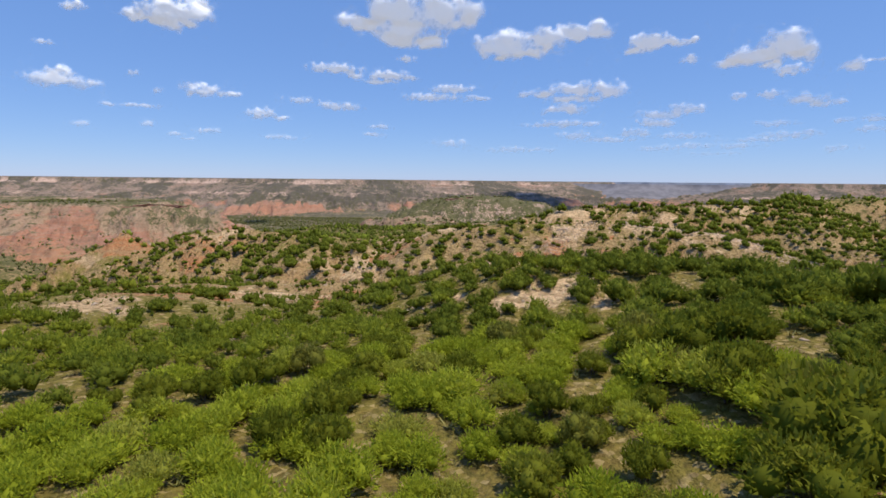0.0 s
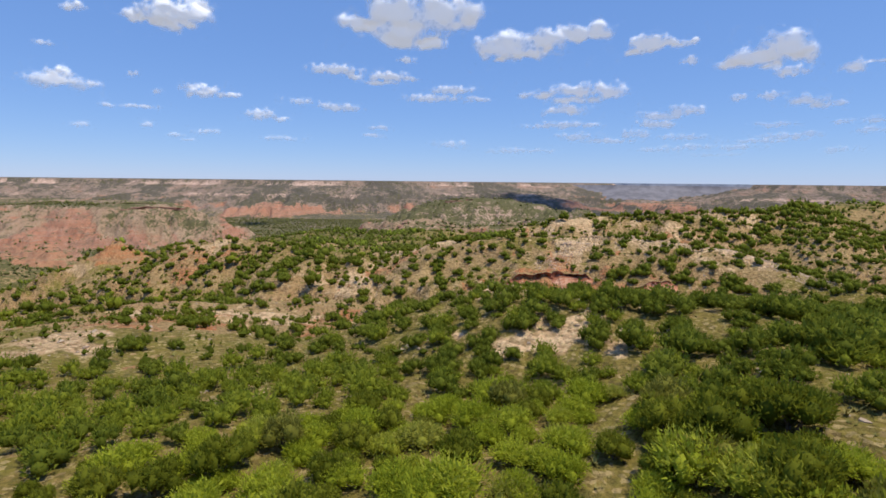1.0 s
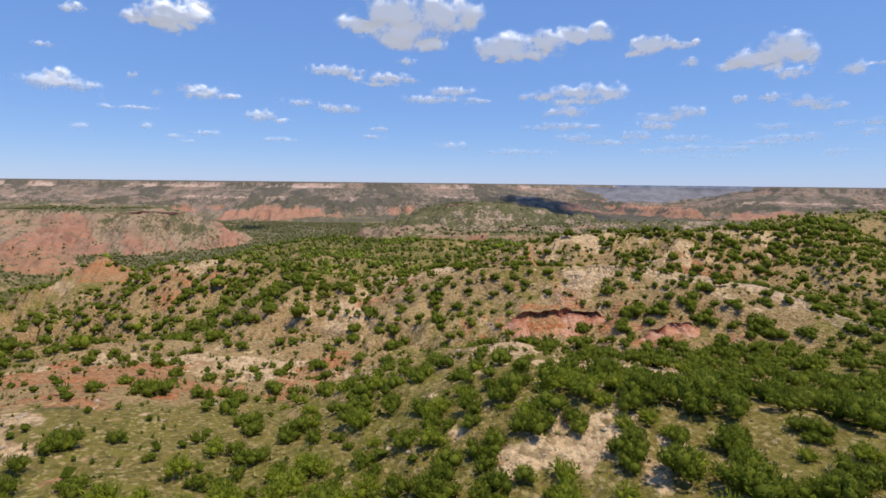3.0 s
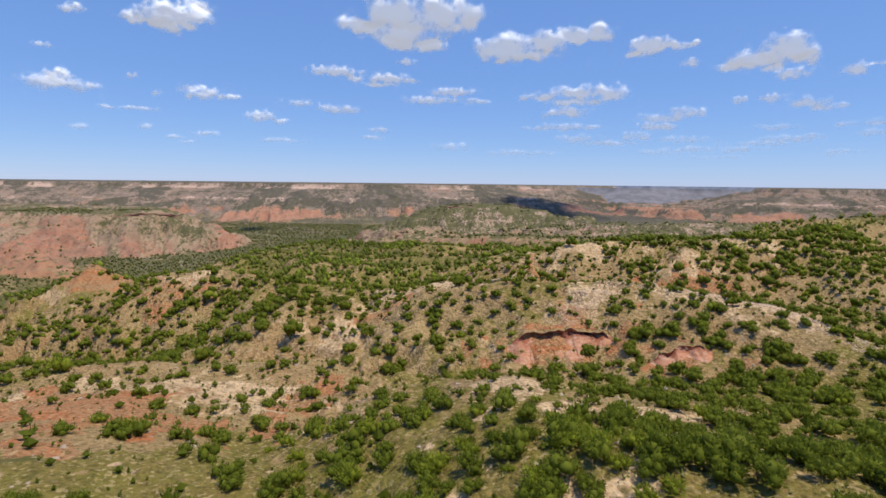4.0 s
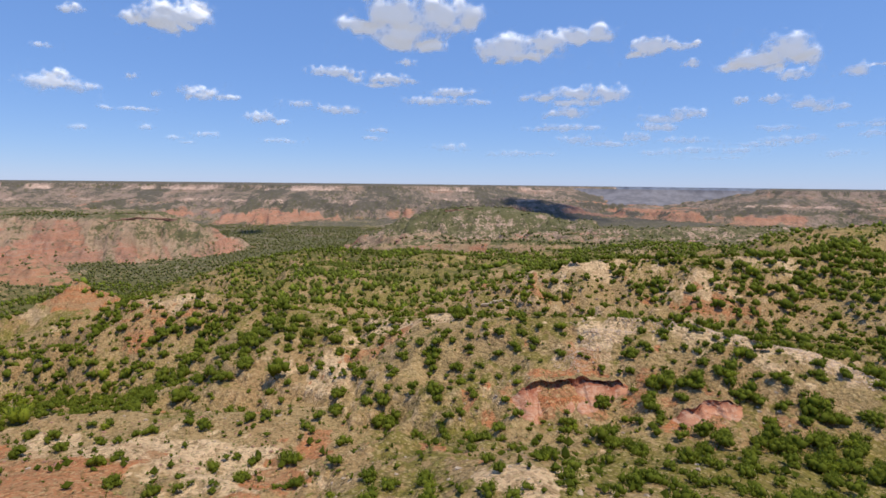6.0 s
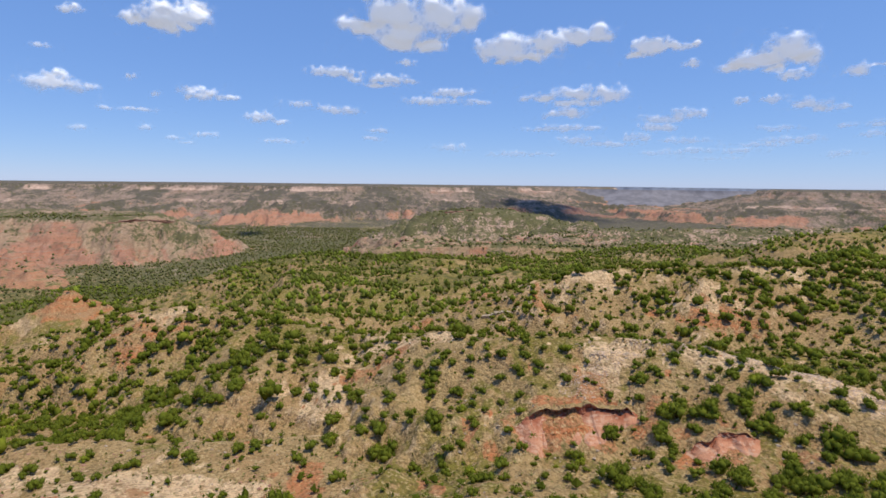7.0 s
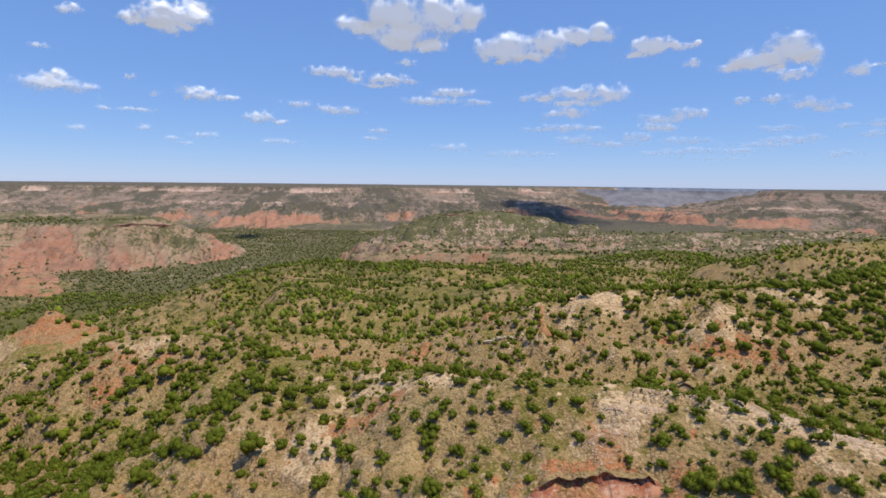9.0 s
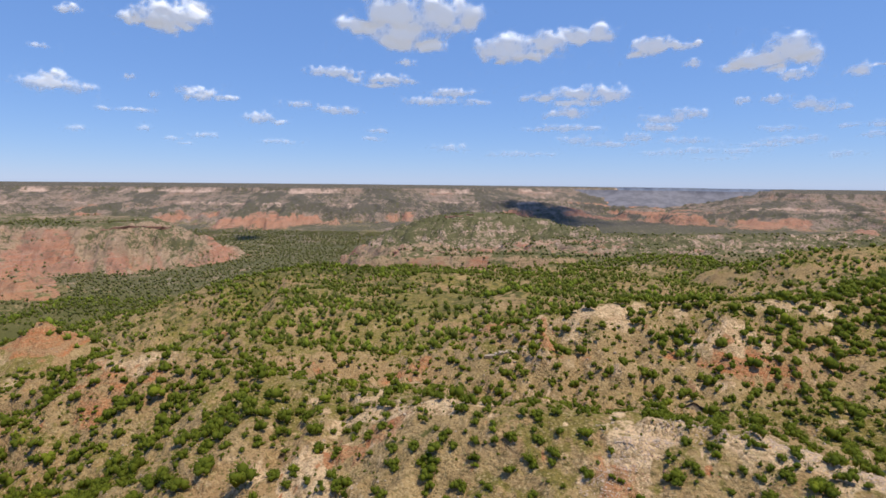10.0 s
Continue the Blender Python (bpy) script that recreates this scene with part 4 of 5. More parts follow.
def band(x, y, line, half):
    """1 along a line over the ground, 0 away from it."""
    d = along([(a, b, 0) for a, b in line], x, y)[0]
    return ramp(half * 1.3, half * 0.7, d + 1.5 * fbm(x, y, 7, 2, 208))


def gullies(x, y):
    """Wooded gullies that run down the slope of the main ridge."""
    return np.maximum.reduce([band(x, y, [(-120, 236), (-106, 212), (-110, 185)], 8), band(x, y, [(-112, 238), (-134, 226), (-165, 205)], 9), band(x, y, [(-74, 197), (-81, 184), (-91, 166)], 5.0), band(x, y, [(-61, 195), (-66, 180), (-72, 160), (-80, 148)], 5.5),
                              0.6 * band(x, y, [(-46, 180), (-52, 160), (-56, 146)], 4)])


def strips(x, y):
    """Bare stony ribs between the gullies."""
    return np.maximum.reduce([band(x, y, [(-94, 199), (-101, 180)], 3.2), band(x, y, [(-69, 196), (-75, 180), (-80, 166)], 2.2), band(x, y, [(-53, 190), (-59, 168), (-63, 152)], 2.6)])


def plants():
    """All bushes as x, y, z, radius, mesquite or not, set out zone by zone."""
    sets = []
    # thicket round the start and down the glen
    x, y, r = scatter(-130, 130, 6, 112, 2.25, 11)
    h, steep = slope_at(x, y)
    patch = fbm(x, y, 17, 3, 201)
    thick = np.interp(y, [0, 45, 70, 90, 112], [0.92, 0.86, 0.62, 0.44, 0.36]) + 0.28 * patch
    thick = np.where(x < -30, thick - 0.28 * ramp(-30, -42, x), thick) - 0.14 * ramp(-10, -18, x) * ramp(48, 38, y)
    thick = thick - 0.46 * ramp(-8, -20, x) * ramp(50, 62, y)
    thick = np.where((x > 6) & (y > 60), thick + 0.2, thick)
    thick = np.where((x > 14) & (y < 62), thick + 0.2, thick)
    go = (r.random(len(x)) < thick) & ~(bare(x, y) & (r.random(len(x)) < 0.93))
    feather = (r.random(len(x)) < np.interp(y, [0, 40, 62, 80, 110], [0.85, 0.78, 0.40, 0.14, 0.06]) - 0.46 * ramp(12, 28, x) + 0.25 * patch)
    size = r.uniform(0.75, 1.75, len(x)) * np.where(r.random(len(x)) < 0.08, 1.4, 1.0) * np.where((x > 14) & (feather == 0) & (y < 66), 1.5, 1.0)
    go &= ~set_out(x, y) | ((r.random(len(x)) < np.where(x > 26, 0.6, np.where(x > -3, 0.5, 0.30))) & (size < np.where(x > 26, 1.7, np.where(x > -3, 1.4, 1.1))))
    sets.append(np.column_stack([x, y, h, size, feather, steep])[go])
    # slopes of the main ridge and the knobs
    x, y, r = scatter(-260, 330, 112, 275, 3.0, 12)
    h, steep = slope_at(x, y)
    patch = fbm(x, y, 24, 3, 202)
    shade = fbm(x, y, 9, 2, 203)
    thick = 0.60 + 0.28 * patch + 0.15 * shade + 0.34 * ramp(-34, -50, x) * ramp(138, 150, y) * ramp(212, 196, y) + 0.8 * gullies(x, y) - 0.6 * strips(x, y) + 0.25 * (fbm(x, y, 60, 2, 204) > 0.15) + 0.30 * ramp(46, 58, x) * ramp(140, 130, y) + 0.46 * ramp(64, 100, x) + 0.6 * band(x, y, [(84, 176), (105, 186), (140, 205), (180, 225)], 15) + 0.22 * ramp(88, 105, x) * ramp(150, 175, y) * ramp(275, 240, y) + 0.22 * ramp(12, 24, x) * ramp(198, 212, y)
    thick = thick + 0.5 * band(x, y, [(46, 236), (45, 222), (44, 208)], 4) + 0.5 * band(x, y, [(64, 240), (62, 224), (60, 206)], 4.5) + 0.5 * band(x, y, [(82, 238), (77, 224), (74, 208)], 4.5)
    go = (r.random(len(x)) < thick) & ~(bare(x, y) & ((r.random(len(x)) < 0.9) | (x < -140)))
    size = (0.38 + 1.45 * r.random(len(x)) ** 1.5) * np.where(r.random(len(x)) < 0.16, 1.4, 1.0) * (1.12 + 0.22 * ramp(198, 212, y) * ramp(12, 24, x) + 0.15 * ramp(90, 105, x) + 0.18 * ramp(-22, -42, x) * ramp(136, 148, y) * ramp(214, 200, y))
    feather = r.random(len(x)) < 0.05 + 0.12 * (patch > 0.3)
    go &= ~set_out(x, y) | ((r.random(len(x)) < np.where(x > 40, 0.95, 0.7)) & (size < np.where(x > 40, 2.2, 1.5)))
    sets.append(np.column_stack([x, y, h, size, feather, steep])[go])
    # closed growth in the gullies of the main ridge
    x, y, r = scatter(-190, -36, 140, 246, 2.5, 16)
    h, steep = slope_at(x, y)
    go = (r.random(len(x)) < 0.85 * gullies(x, y)) & ~bare(x, y)
    size = r.uniform(0.9, 1.8, len(x))
    sets[1] = np.concatenate([sets[1], np.column_stack([x, y, h, size, r.random(len(x)) < 0.04, steep])[go]])
    # the shelf behind
    x, y, r = scatter(-420, 640, 262, 640, 3.7, 13)
    h, steep = slope_at(x, y)
    patch = fbm(x, y, 34, 3, 205)
    thick = 0.62 + 0.5 * patch + 0.5 * fbm(x, y, 13, 3, 207) - 0.2 * ramp(0.3, 0.6, steep) * (patch < 0.2)
    go = r.random(len(x)) < thick
    size = 0.9 + 1.9 * r.random(len(x)) ** 1.6
    feather = r.random(len(x)) < 0.16 + 0.35 * patch
    sets.append(np.column_stack([x, y, h, size, feather, steep])[go])
    # valley floor and mesas
    x, y, r = scatter(-720, 760, 560, 1500, 6.4, 14)
    h, steep = slope_at(x, y)
    patch = fbm(x, y, 70, 3, 206)
    thick = 0.62 + 0.4 * patch - 0.55 * ramp(0.15, 0.4, steep) - 0.36 * ((x < -330) & (h > -70))
    go = r.random(len(x)) < thick
    size = r.uniform(1.1, 2.5, len(x))
    go &= (y > 640) | (h < -70)
    feather = r.random(len(x)) < 0.25 + 0.3 * patch
    sets.append(np.column_stack([x, y, h, size, feather, steep])[go])
    # bushes that stand out, each in its place
    chosen = np.array(FLAT_BUSHES + FLAT_BUSHES_NEAR + BANK_BUSHES + BANK_BUSHES_NEAR + RIDGE_BUSHES + RIDGE_BUSHES_LOW + GLEN_BUSHES)
    cx, cy = chosen[:, 0], chosen[:, 1]
    # the broad ones are clumps of several
    r = np.random.default_rng(15)
    parts = []
    for bx, by, br in chosen:
        br = br * 0.92
        if br < 1.3:
            parts.append((bx, by, br))
            continue
        n = int(1.5 + br * 1.2)
        for k in range(n):
            turn, out = 2.4 * k + r.uniform(-0.5, 0.5), br * 0.62 * math.sqrt((k + 0.3) / n)
            parts.append((bx + math.cos(turn) * out, by + 0.3 * br + math.sin(turn) * out, r.uniform(0.85, 1.15) * (0.52 + 0.38 * br)))
    chosen = np.array(parts)
    cx, cy = chosen[:, 0], chosen[:, 1]
    ch, csteep = slope_at(cx, cy)
    fresh = (np.arange(len(cx)) % 9 == 4).astype(float)
    rows = np.column_stack([cx, cy, ch, chosen[:, 2], fresh, csteep])
    for k in (0, 1):
        clear = np.array([np.all(np.hypot(cx - b[0], cy - b[1]) > 0.8 * (chosen[:, 2] + b[3])) for b in sets[k]])
        sets[k] = sets[k][clear]
    sets[0] = np.concatenate([sets[0], rows[cy < 112]])
    sets[1] = np.concatenate([sets[1], rows[cy >= 112]])
    return sets


def crowd(name, plan, templates, material_used, label, category):
    """Many bushes as one body of growth."""
    if not len(plan):
        return
    vs, fs, ts = [], [], []
    count = 0
    r = np.random.default_rng(len(plan))
    for k, (v, f, t) in enumerate(templates):
        some = plan[k::len(templates)]
        turn = r.uniform(0, 2 * math.pi, len(some))
        c, s = np.cos(turn)[:, None], np.sin(turn)[:, None]
        rad, tall = some[:, 3:4], some[:, 3:4] * r.uniform(0.85, 1.2, (len(some), 1))
        stretch = r.uniform(0.85, 1.2, (len(some), 1))
        px = some[:, 0:1] + rad * (c * v[:, 0] * stretch - s * v[:, 1])
        py = some[:, 1:2] + rad * (s * v[:, 0] * stretch + c * v[:, 1])
        pz = some[:, 2:3] - 0.22 * rad - 0.35 * rad * np.minimum(some[:, 5:6], 1) + tall * v[:, 2]
        vs.append(np.stack([px, py, pz], -1).reshape(-1, 3))
        fs.append((f[None] + (count + len(v) * np.arange(len(some)))[:, None, None]).reshape(-1, 3))
        ts.append((t[None] + r.uniform(-0.24, 0.24, (len(some), 1))).ravel())
        count += len(v) * len(some)
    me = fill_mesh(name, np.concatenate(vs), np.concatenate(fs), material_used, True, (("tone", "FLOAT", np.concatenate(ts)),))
    return tagged(new(name, me), label, category, kind="stuff")


KINDS = {
    "juniper": (JUNIPER, "dark green rounded juniper bush on dry canyon earth"),
    "mesquite": (MESQUITE, "bright green feathery mesquite bush in tall dry grass"),
}


def make_bush(kind, variant):
    """One bush with its crown and its stems."""
    label = KINDS[kind][1]
    lobes = 9 if kind == "juniper" else 8
    v, f, t = crown(kind, 1550 if kind == "juniper" else 1800, 0.078 if kind == "juniper" else 0.07, lobes, ICO_V, ICO_F, 0.74 if kind == "juniper" else 0.6)
    bush = tagged(new(kind + "_bush"), label, "bush", kind + " bushes round the start")
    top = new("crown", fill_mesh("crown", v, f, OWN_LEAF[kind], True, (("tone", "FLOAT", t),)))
    top.parent = bush
    sv, sf = stems(4 if kind == "juniper" else 6, 0.45, 0.75, 0.05)
    foot = new("trunk", fill_mesh("trunk", sv, sf, BARK))
    foot.parent = bush
    return bush


def plant_bushes():
    near, slopes, shelf, valley = plants()
    # those that the drone passes nearest are things of their own
    dist = np.hypot(near[:, 0] * 0.95, near[:, 1] - 24)
    order = np.argsort(dist)
    own, rest = near[order[:300]], near[order[300:]]
    models = {k: [make_bush(k, n) for n in range(5)] for k in KINDS}
    used = {k: 0 for k in KINDS}
    r = random.Random(5)
    for x, y, z, size, feather, steep in own:
        kind = "mesquite" if feather else "juniper"
        n = used[kind]
        used[kind] += 1
        src = models[kind][n % 5]
        wide = size * (1.12 if feather else 1.0)
        place = Matrix.LocRotScale((x, y, z - 0.1 - 0.12 * size), Euler((0, 0, r.uniform(0, 6.28))), None)
        ob = src if n < 5 else copy_thing(src, place)
        ob.matrix_basis = place @ Matrix.Diagonal((wide, wide, wide * (r.uniform(0.72, 1.0) if feather else r.uniform(0.9, 1.2)), 1))
    for kind, flag in (("juniper", 0), ("mesquite", 1)):
        mat = KINDS[kind][0]
        word = "dark green juniper" if kind == "juniper" else "bright green mesquite"
        bulk = 0.74 if kind == "juniper" else 0.62
        close = rest[:, 1] < 74
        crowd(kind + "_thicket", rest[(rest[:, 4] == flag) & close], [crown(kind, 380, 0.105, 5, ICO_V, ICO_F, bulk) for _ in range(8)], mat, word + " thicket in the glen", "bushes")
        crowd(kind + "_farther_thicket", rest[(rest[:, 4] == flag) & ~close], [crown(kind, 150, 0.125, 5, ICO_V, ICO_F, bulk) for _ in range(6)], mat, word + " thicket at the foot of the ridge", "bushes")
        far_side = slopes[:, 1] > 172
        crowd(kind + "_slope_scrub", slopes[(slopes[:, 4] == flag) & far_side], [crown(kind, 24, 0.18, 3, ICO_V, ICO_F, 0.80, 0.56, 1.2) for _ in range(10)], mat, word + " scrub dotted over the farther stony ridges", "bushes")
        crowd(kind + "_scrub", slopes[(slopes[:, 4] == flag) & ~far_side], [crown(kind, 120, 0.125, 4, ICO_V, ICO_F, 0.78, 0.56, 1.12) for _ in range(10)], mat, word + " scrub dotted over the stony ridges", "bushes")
        crowd(kind + "_woodland", shelf[shelf[:, 4] == flag], [crown(kind, 11, 0.38, 1, OCTA_V, OCTA_F, 1.6, 0.3, 1.1) for _ in range(6)], SHELF_LEAF[kind], word + " woodland on the canyon shelf", "bushes")
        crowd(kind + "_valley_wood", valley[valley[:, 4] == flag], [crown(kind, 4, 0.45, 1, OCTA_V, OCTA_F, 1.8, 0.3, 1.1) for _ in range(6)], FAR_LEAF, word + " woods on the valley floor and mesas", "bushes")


plant_bushes()


# ---- the far end of the canyon, distance haze painted into its colour ----
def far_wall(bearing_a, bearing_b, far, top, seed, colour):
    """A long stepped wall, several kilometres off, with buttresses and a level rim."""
    m, nt, bsdf = material("far_hazed_rock")
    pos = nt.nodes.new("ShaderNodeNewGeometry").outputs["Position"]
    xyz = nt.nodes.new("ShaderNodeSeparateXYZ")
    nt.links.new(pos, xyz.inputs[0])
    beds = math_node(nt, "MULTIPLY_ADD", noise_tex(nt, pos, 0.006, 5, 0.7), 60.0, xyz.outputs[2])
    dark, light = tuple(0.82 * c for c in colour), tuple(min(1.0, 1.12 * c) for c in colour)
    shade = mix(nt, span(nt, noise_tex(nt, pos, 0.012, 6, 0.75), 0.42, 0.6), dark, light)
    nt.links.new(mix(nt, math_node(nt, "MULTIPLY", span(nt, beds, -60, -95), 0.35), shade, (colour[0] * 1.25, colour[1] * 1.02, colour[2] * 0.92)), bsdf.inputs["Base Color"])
    bsdf.inputs["Roughness"].default_value = 1.0
    bsdf.inputs["Specular IOR Level"].default_value = 0.0
    n, rows = 260, 16
    b = np.radians(np.linspace(bearing_a, bearing_b, n))
    t = np.linspace(0, 1, rows)[:, None]
    run = b * far
    nose = 90 * fbm(run, run * 0, 420, 4, seed) + 150 * (rills(run, run * 0 + 3, 240, 3, seed + 2) - 0.5) * t
    r = far - 330 * t ** 1.3 - nose
    z = np.interp(t[:, 0], [0, 0.02, 0.1, 0.35, 0.42, 0.7, 0.76, 1.0], [top, top, top - 16, top - 42, top - 46, top - 76, top - 80, top - 118])[:, None] + 3.0 * fbm(run[None] + 0 * t, r, 60, 3, seed + 5) * t
    z = np.broadcast_to(z, r.shape)
    v = np.stack([np.sin(b) * r, np.cos(b) * r, z], -1).reshape(-1, 3)
    i = np.arange(rows - 1)[:, None] * n + np.arange(n - 1)[None, :]
    quads = np.stack([i, i + n, i + n + 1, i + 1], -1).reshape(-1, 4)
    me = fill_mesh("backdrop", v, quads, m, True)
    tagged(new("backdrop", me), "far canyon wall under a level rim, blue-grey with painted haze", "canyon wall", kind="structure")


# blue-grey base colours that carry the haze
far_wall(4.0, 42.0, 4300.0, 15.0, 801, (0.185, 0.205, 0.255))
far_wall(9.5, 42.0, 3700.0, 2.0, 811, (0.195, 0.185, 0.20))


# ---- fair-weather clouds, each a puffed-up body of vapour with a flat base ----
# each cloud: its lobes, by bearing (clockwise from straight ahead), elevation, half width and half height in degrees
CLOUD_FAR = 4850.0


def make_cloud(seed, *lobes):
    """Lobes that run together, ragged at the rim, bulging towards the sun and flat below."""
    lo_b, hi_b = min(l[0] - 1.6 * l[2] for l in lobes), max(l[0] + 1.6 * l[2] for l in lobes)
    lo_e, hi_e = min(l[1] - 1.7 * l[3] for l in lobes), max(l[1] + 1.8 * l[3] for l in lobes)
    step = max(0.11, (hi_b - lo_b) / 90)
    nu, nv = int((hi_b - lo_b) / step) + 2, int((hi_e - lo_e) / step) + 2
    b, e = np.meshgrid(np.linspace(lo_b, hi_b, nu), np.linspace(lo_e, hi_e, nv))
    # a slow warp, so that no lobe keeps its oval
    wb = b + 0.30 * fbm(b, e, 1.7, 3, 310 + seed) * max(l[2] for l in lobes) ** 0.5
    we = e + 0.22 * fbm(b, e, 1.1, 3, 320 + seed) * max(l[3] for l in lobes) ** 0.5
    dens, body = np.full(b.shape, -1.0), np.zeros(b.shape)
    for cb, ce, rb, re in lobes:
        rb, re = 1.18 * rb, 1.2 * re
        r = np.hypot((wb - cb) / rb, (we - ce) / np.where(we < ce, 0.85 * re, re))
        dens = np.maximum(dens, 1 - r)
        body = np.maximum(body, np.sqrt(np.clip(1.15 - r * r, 0, 1)) * re)
    size = float(np.clip(max(l[3] for l in lobes), 0.3, 2.0))
    grain = fbm(b, e, 0.75 * size, 4, 300 + seed, 0.55)
    dens = 1.25 * dens + 0.5 * grain + 0.06
    rim = ramp(0, 0.12, (b - lo_b) / (hi_b - lo_b)) * ramp(1, 0.88, (b - lo_b) / (hi_b - lo_b)) * ramp(0, 0.12, (e - lo_e) / (hi_e - lo_e)) * ramp(1, 0.88, (e - lo_e) / (hi_e - lo_e))
    low = float(np.mean([l[1] for l in lobes]))
    strength = float(np.interp(low, [2.5, 6, 11], [0.46, 0.72, 1.0])) * float(np.interp(size, [0.3, 0.7, 1.2], [0.66, 0.85, 1.0]))
    puff = np.clip(dens * rim, 0, 1) * strength
    far = CLOUD_FAR - CLOUD_FAR * np.radians(body + 0.05 * size * grain) * 0.6
    br, er = np.radians(b), np.radians(e)
    p = np.stack([np.sin(br) * np.cos(er) * far, np.cos(br) * np.cos(er) * far, np.sin(er) * far], -1)
    i = np.arange(nv - 1)[:, None] * nu + np.arange(nu - 1)[None, :]
    quads = np.stack([i, i + 1, i + nu + 1, i + nu], -1).reshape(-1, 4)
    me = fill_mesh("cloud", p.reshape(-1, 3), quads, CLOUD, True, (("puff", "FLOAT", puff.ravel()),))
    tagged(new("cloud", me), "white fair-weather cloud with a flat base in blue sky" if size > 0.6 else "thin white wisp of cloud low in a blue sky", "cloud", "clouds over the canyon")


make_cloud(0, (-5.06, 16.8, 3.44, 1.84), (-1.03, 16.65, 4.05, 1.85), (-8.48, 15.55, 2.39, 0.81), (1.97, 16.52, 1.97, 1.27), (-5.06, 14.34, 2.61, 1.05), (-1.29, 13.91, 1.52, 0.64), (-3.91, 15.31, 3.59, 1.45))
make_cloud(1, (6.53, 13.54, 3.01, 1.4), (8.54, 13.02, 2.42, 0.76), (9.92, 14.13, 2.56, 1.15), (12.68, 14.54, 2.5, 0.86), (15.4, 14.66, 1.52, 0.73), (5.87, 12.33, 0.93, 0.41))
make_cloud(2, (20.18, 13.3, 1.86, 0.83), (22.2, 13.15, 1.92, 0.44), (19.09, 12.67, 0.95, 0.5), (23.9, 13.25, 0.88, 0.21))
make_cloud(3, (31.22, 11.95, 2.07, 1.26), (29.33, 11.46, 2.16, 0.93), (27.8, 11.03, 1.76, 0.52), (32.71, 11.47, 1.17, 0.85), (30.27, 10.52, 1.42, 0.41))
make_cloud(4, (32.09, 9.93, 1.2, 0.55))
make_cloud(5, (36.29, 9.86, 1.31, 0.58), (37.62, 10.23, 0.82, 0.14))
make_cloud(6, (23.77, 11.6, 0.79, 0.43))
make_cloud(7, (-25.7, 14.84, 2.61, 1.26), (-26.66, 14.11, 1.87, 0.52), (-28.46, 14.33, 1.72, 0.46), (-24.01, 15.76, 1.45, 0.64), (-24.8, 14.16, 1.21, 0.43))
make_cloud(8, (-33.37, 14.32, 0.82, 0.49))
make_cloud(9, (-34.86, 8.28, 2.49, 0.69), (-34.63, 8.86, 1.21, 0.69))
make_cloud(10, (-23.5, 8.37, 1.71, 0.6), (-21.5, 8.2, 1.24, 0.28), (-24.32, 8.66, 1.09, 0.49))
make_cloud(11, (-11.34, 11.13, 2.62, 0.52), (-9.09, 10.58, 0.93, 0.41))
make_cloud(12, (-5.64, 10.7, 2.47, 0.53), (-7.08, 10.11, 1.99, 0.29), (-3.6, 10.64, 1.06, 0.36))
make_cloud(13, (-1.25, 8.69, 2.98, 0.48), (0.8, 9.49, 2.38, 0.48), (3.28, 8.5, 1.79, 0.3))
make_cloud(14, (13.18, 9.11, 3.39, 0.64), (16.2, 9.12, 2.47, 0.92), (9.81, 8.9, 2.08, 0.41), (12.41, 7.37, 2.28, 0.53), (12.94, 8.3, 2.55, 0.47))
make_cloud(15, (-18.55, 6.57, 1.62, 0.57), (-16.52, 6.23, 0.99, 0.29))
make_cloud(16, (-14.73, 8, 1.51, 0.35))
make_cloud(17, (-10.83, 7.56, 2.48, 0.47))
make_cloud(18, (-31.49, 6.59, 0.7, 0.2), (-28.86, 6.65, 1.93, 0.26))
make_cloud(19, (-29.29, 9.4, 0.59, 0.31))
make_cloud(20, (-27.33, 8.07, 0.47, 0.27))
make_cloud(21, (-23.25, 4.68, 1.32, 0.33))
make_cloud(22, (-26.19, 4.28, 0.87, 0.22), (-25.15, 3.91, 0.74, 0.16))
make_cloud(23, (-28.57, 5.12, 0.65, 0.32))
make_cloud(24, (-33.68, 4.79, 1, 0.25))
make_cloud(25, (-16.46, 4.35, 1.83, 0.29))
make_cloud(26, (-6.52, 5.59, 1.19, 0.36), (-7.4, 4.77, 1.42, 0.24))
make_cloud(27, (0.57, 4.03, 1.93, 0.48))
make_cloud(28, (12.47, 5.98, 2.58, 0.41), (10.48, 5.89, 2.32, 0.3), (14.98, 5.89, 1.46, 0.29))
make_cloud(29, (13.64, 4.79, 2.56, 0.41), (19.07, 4.99, 1.4, 0.45), (16.69, 4.37, 3.31, 0.29))
make_cloud(30, (23.31, 7.06, 1.67, 0.55), (21.57, 6.7, 1.97, 0.45), (21.11, 5.92, 1.88, 0.5), (24.78, 7.1, 0.79, 0.44))
make_cloud(31, (23.71, 4.63, 2.32, 0.33), (24.26, 3.61, 2.3, 0.33))
make_cloud(32, (21.24, 3.49, 1.68, 0.28))
make_cloud(33, (6.79, 3.38, 2.38, 0.36), (9.99, 3.38, 2.1, 0.24))
make_cloud(34, (28.14, 8.08, 0.6, 0.37))
make_cloud(35, (30.45, 8.02, 1.16, 0.36))
make_cloud(36, (33.24, 7.44, 1.59, 0.55), (34.28, 7, 1.23, 0.35), (35.92, 7.06, 0.63, 0.24))
make_cloud(37, (30.86, 5.46, 1.86, 0.31), (31.8, 4.39, 2.17, 0.36), (33.74, 4.66, 1.25, 0.3))
make_cloud(38, (29.64, 4.11, 2.73, 0.26))
make_cloud(39, (35.77, 3.2, 1.43, 0.29))
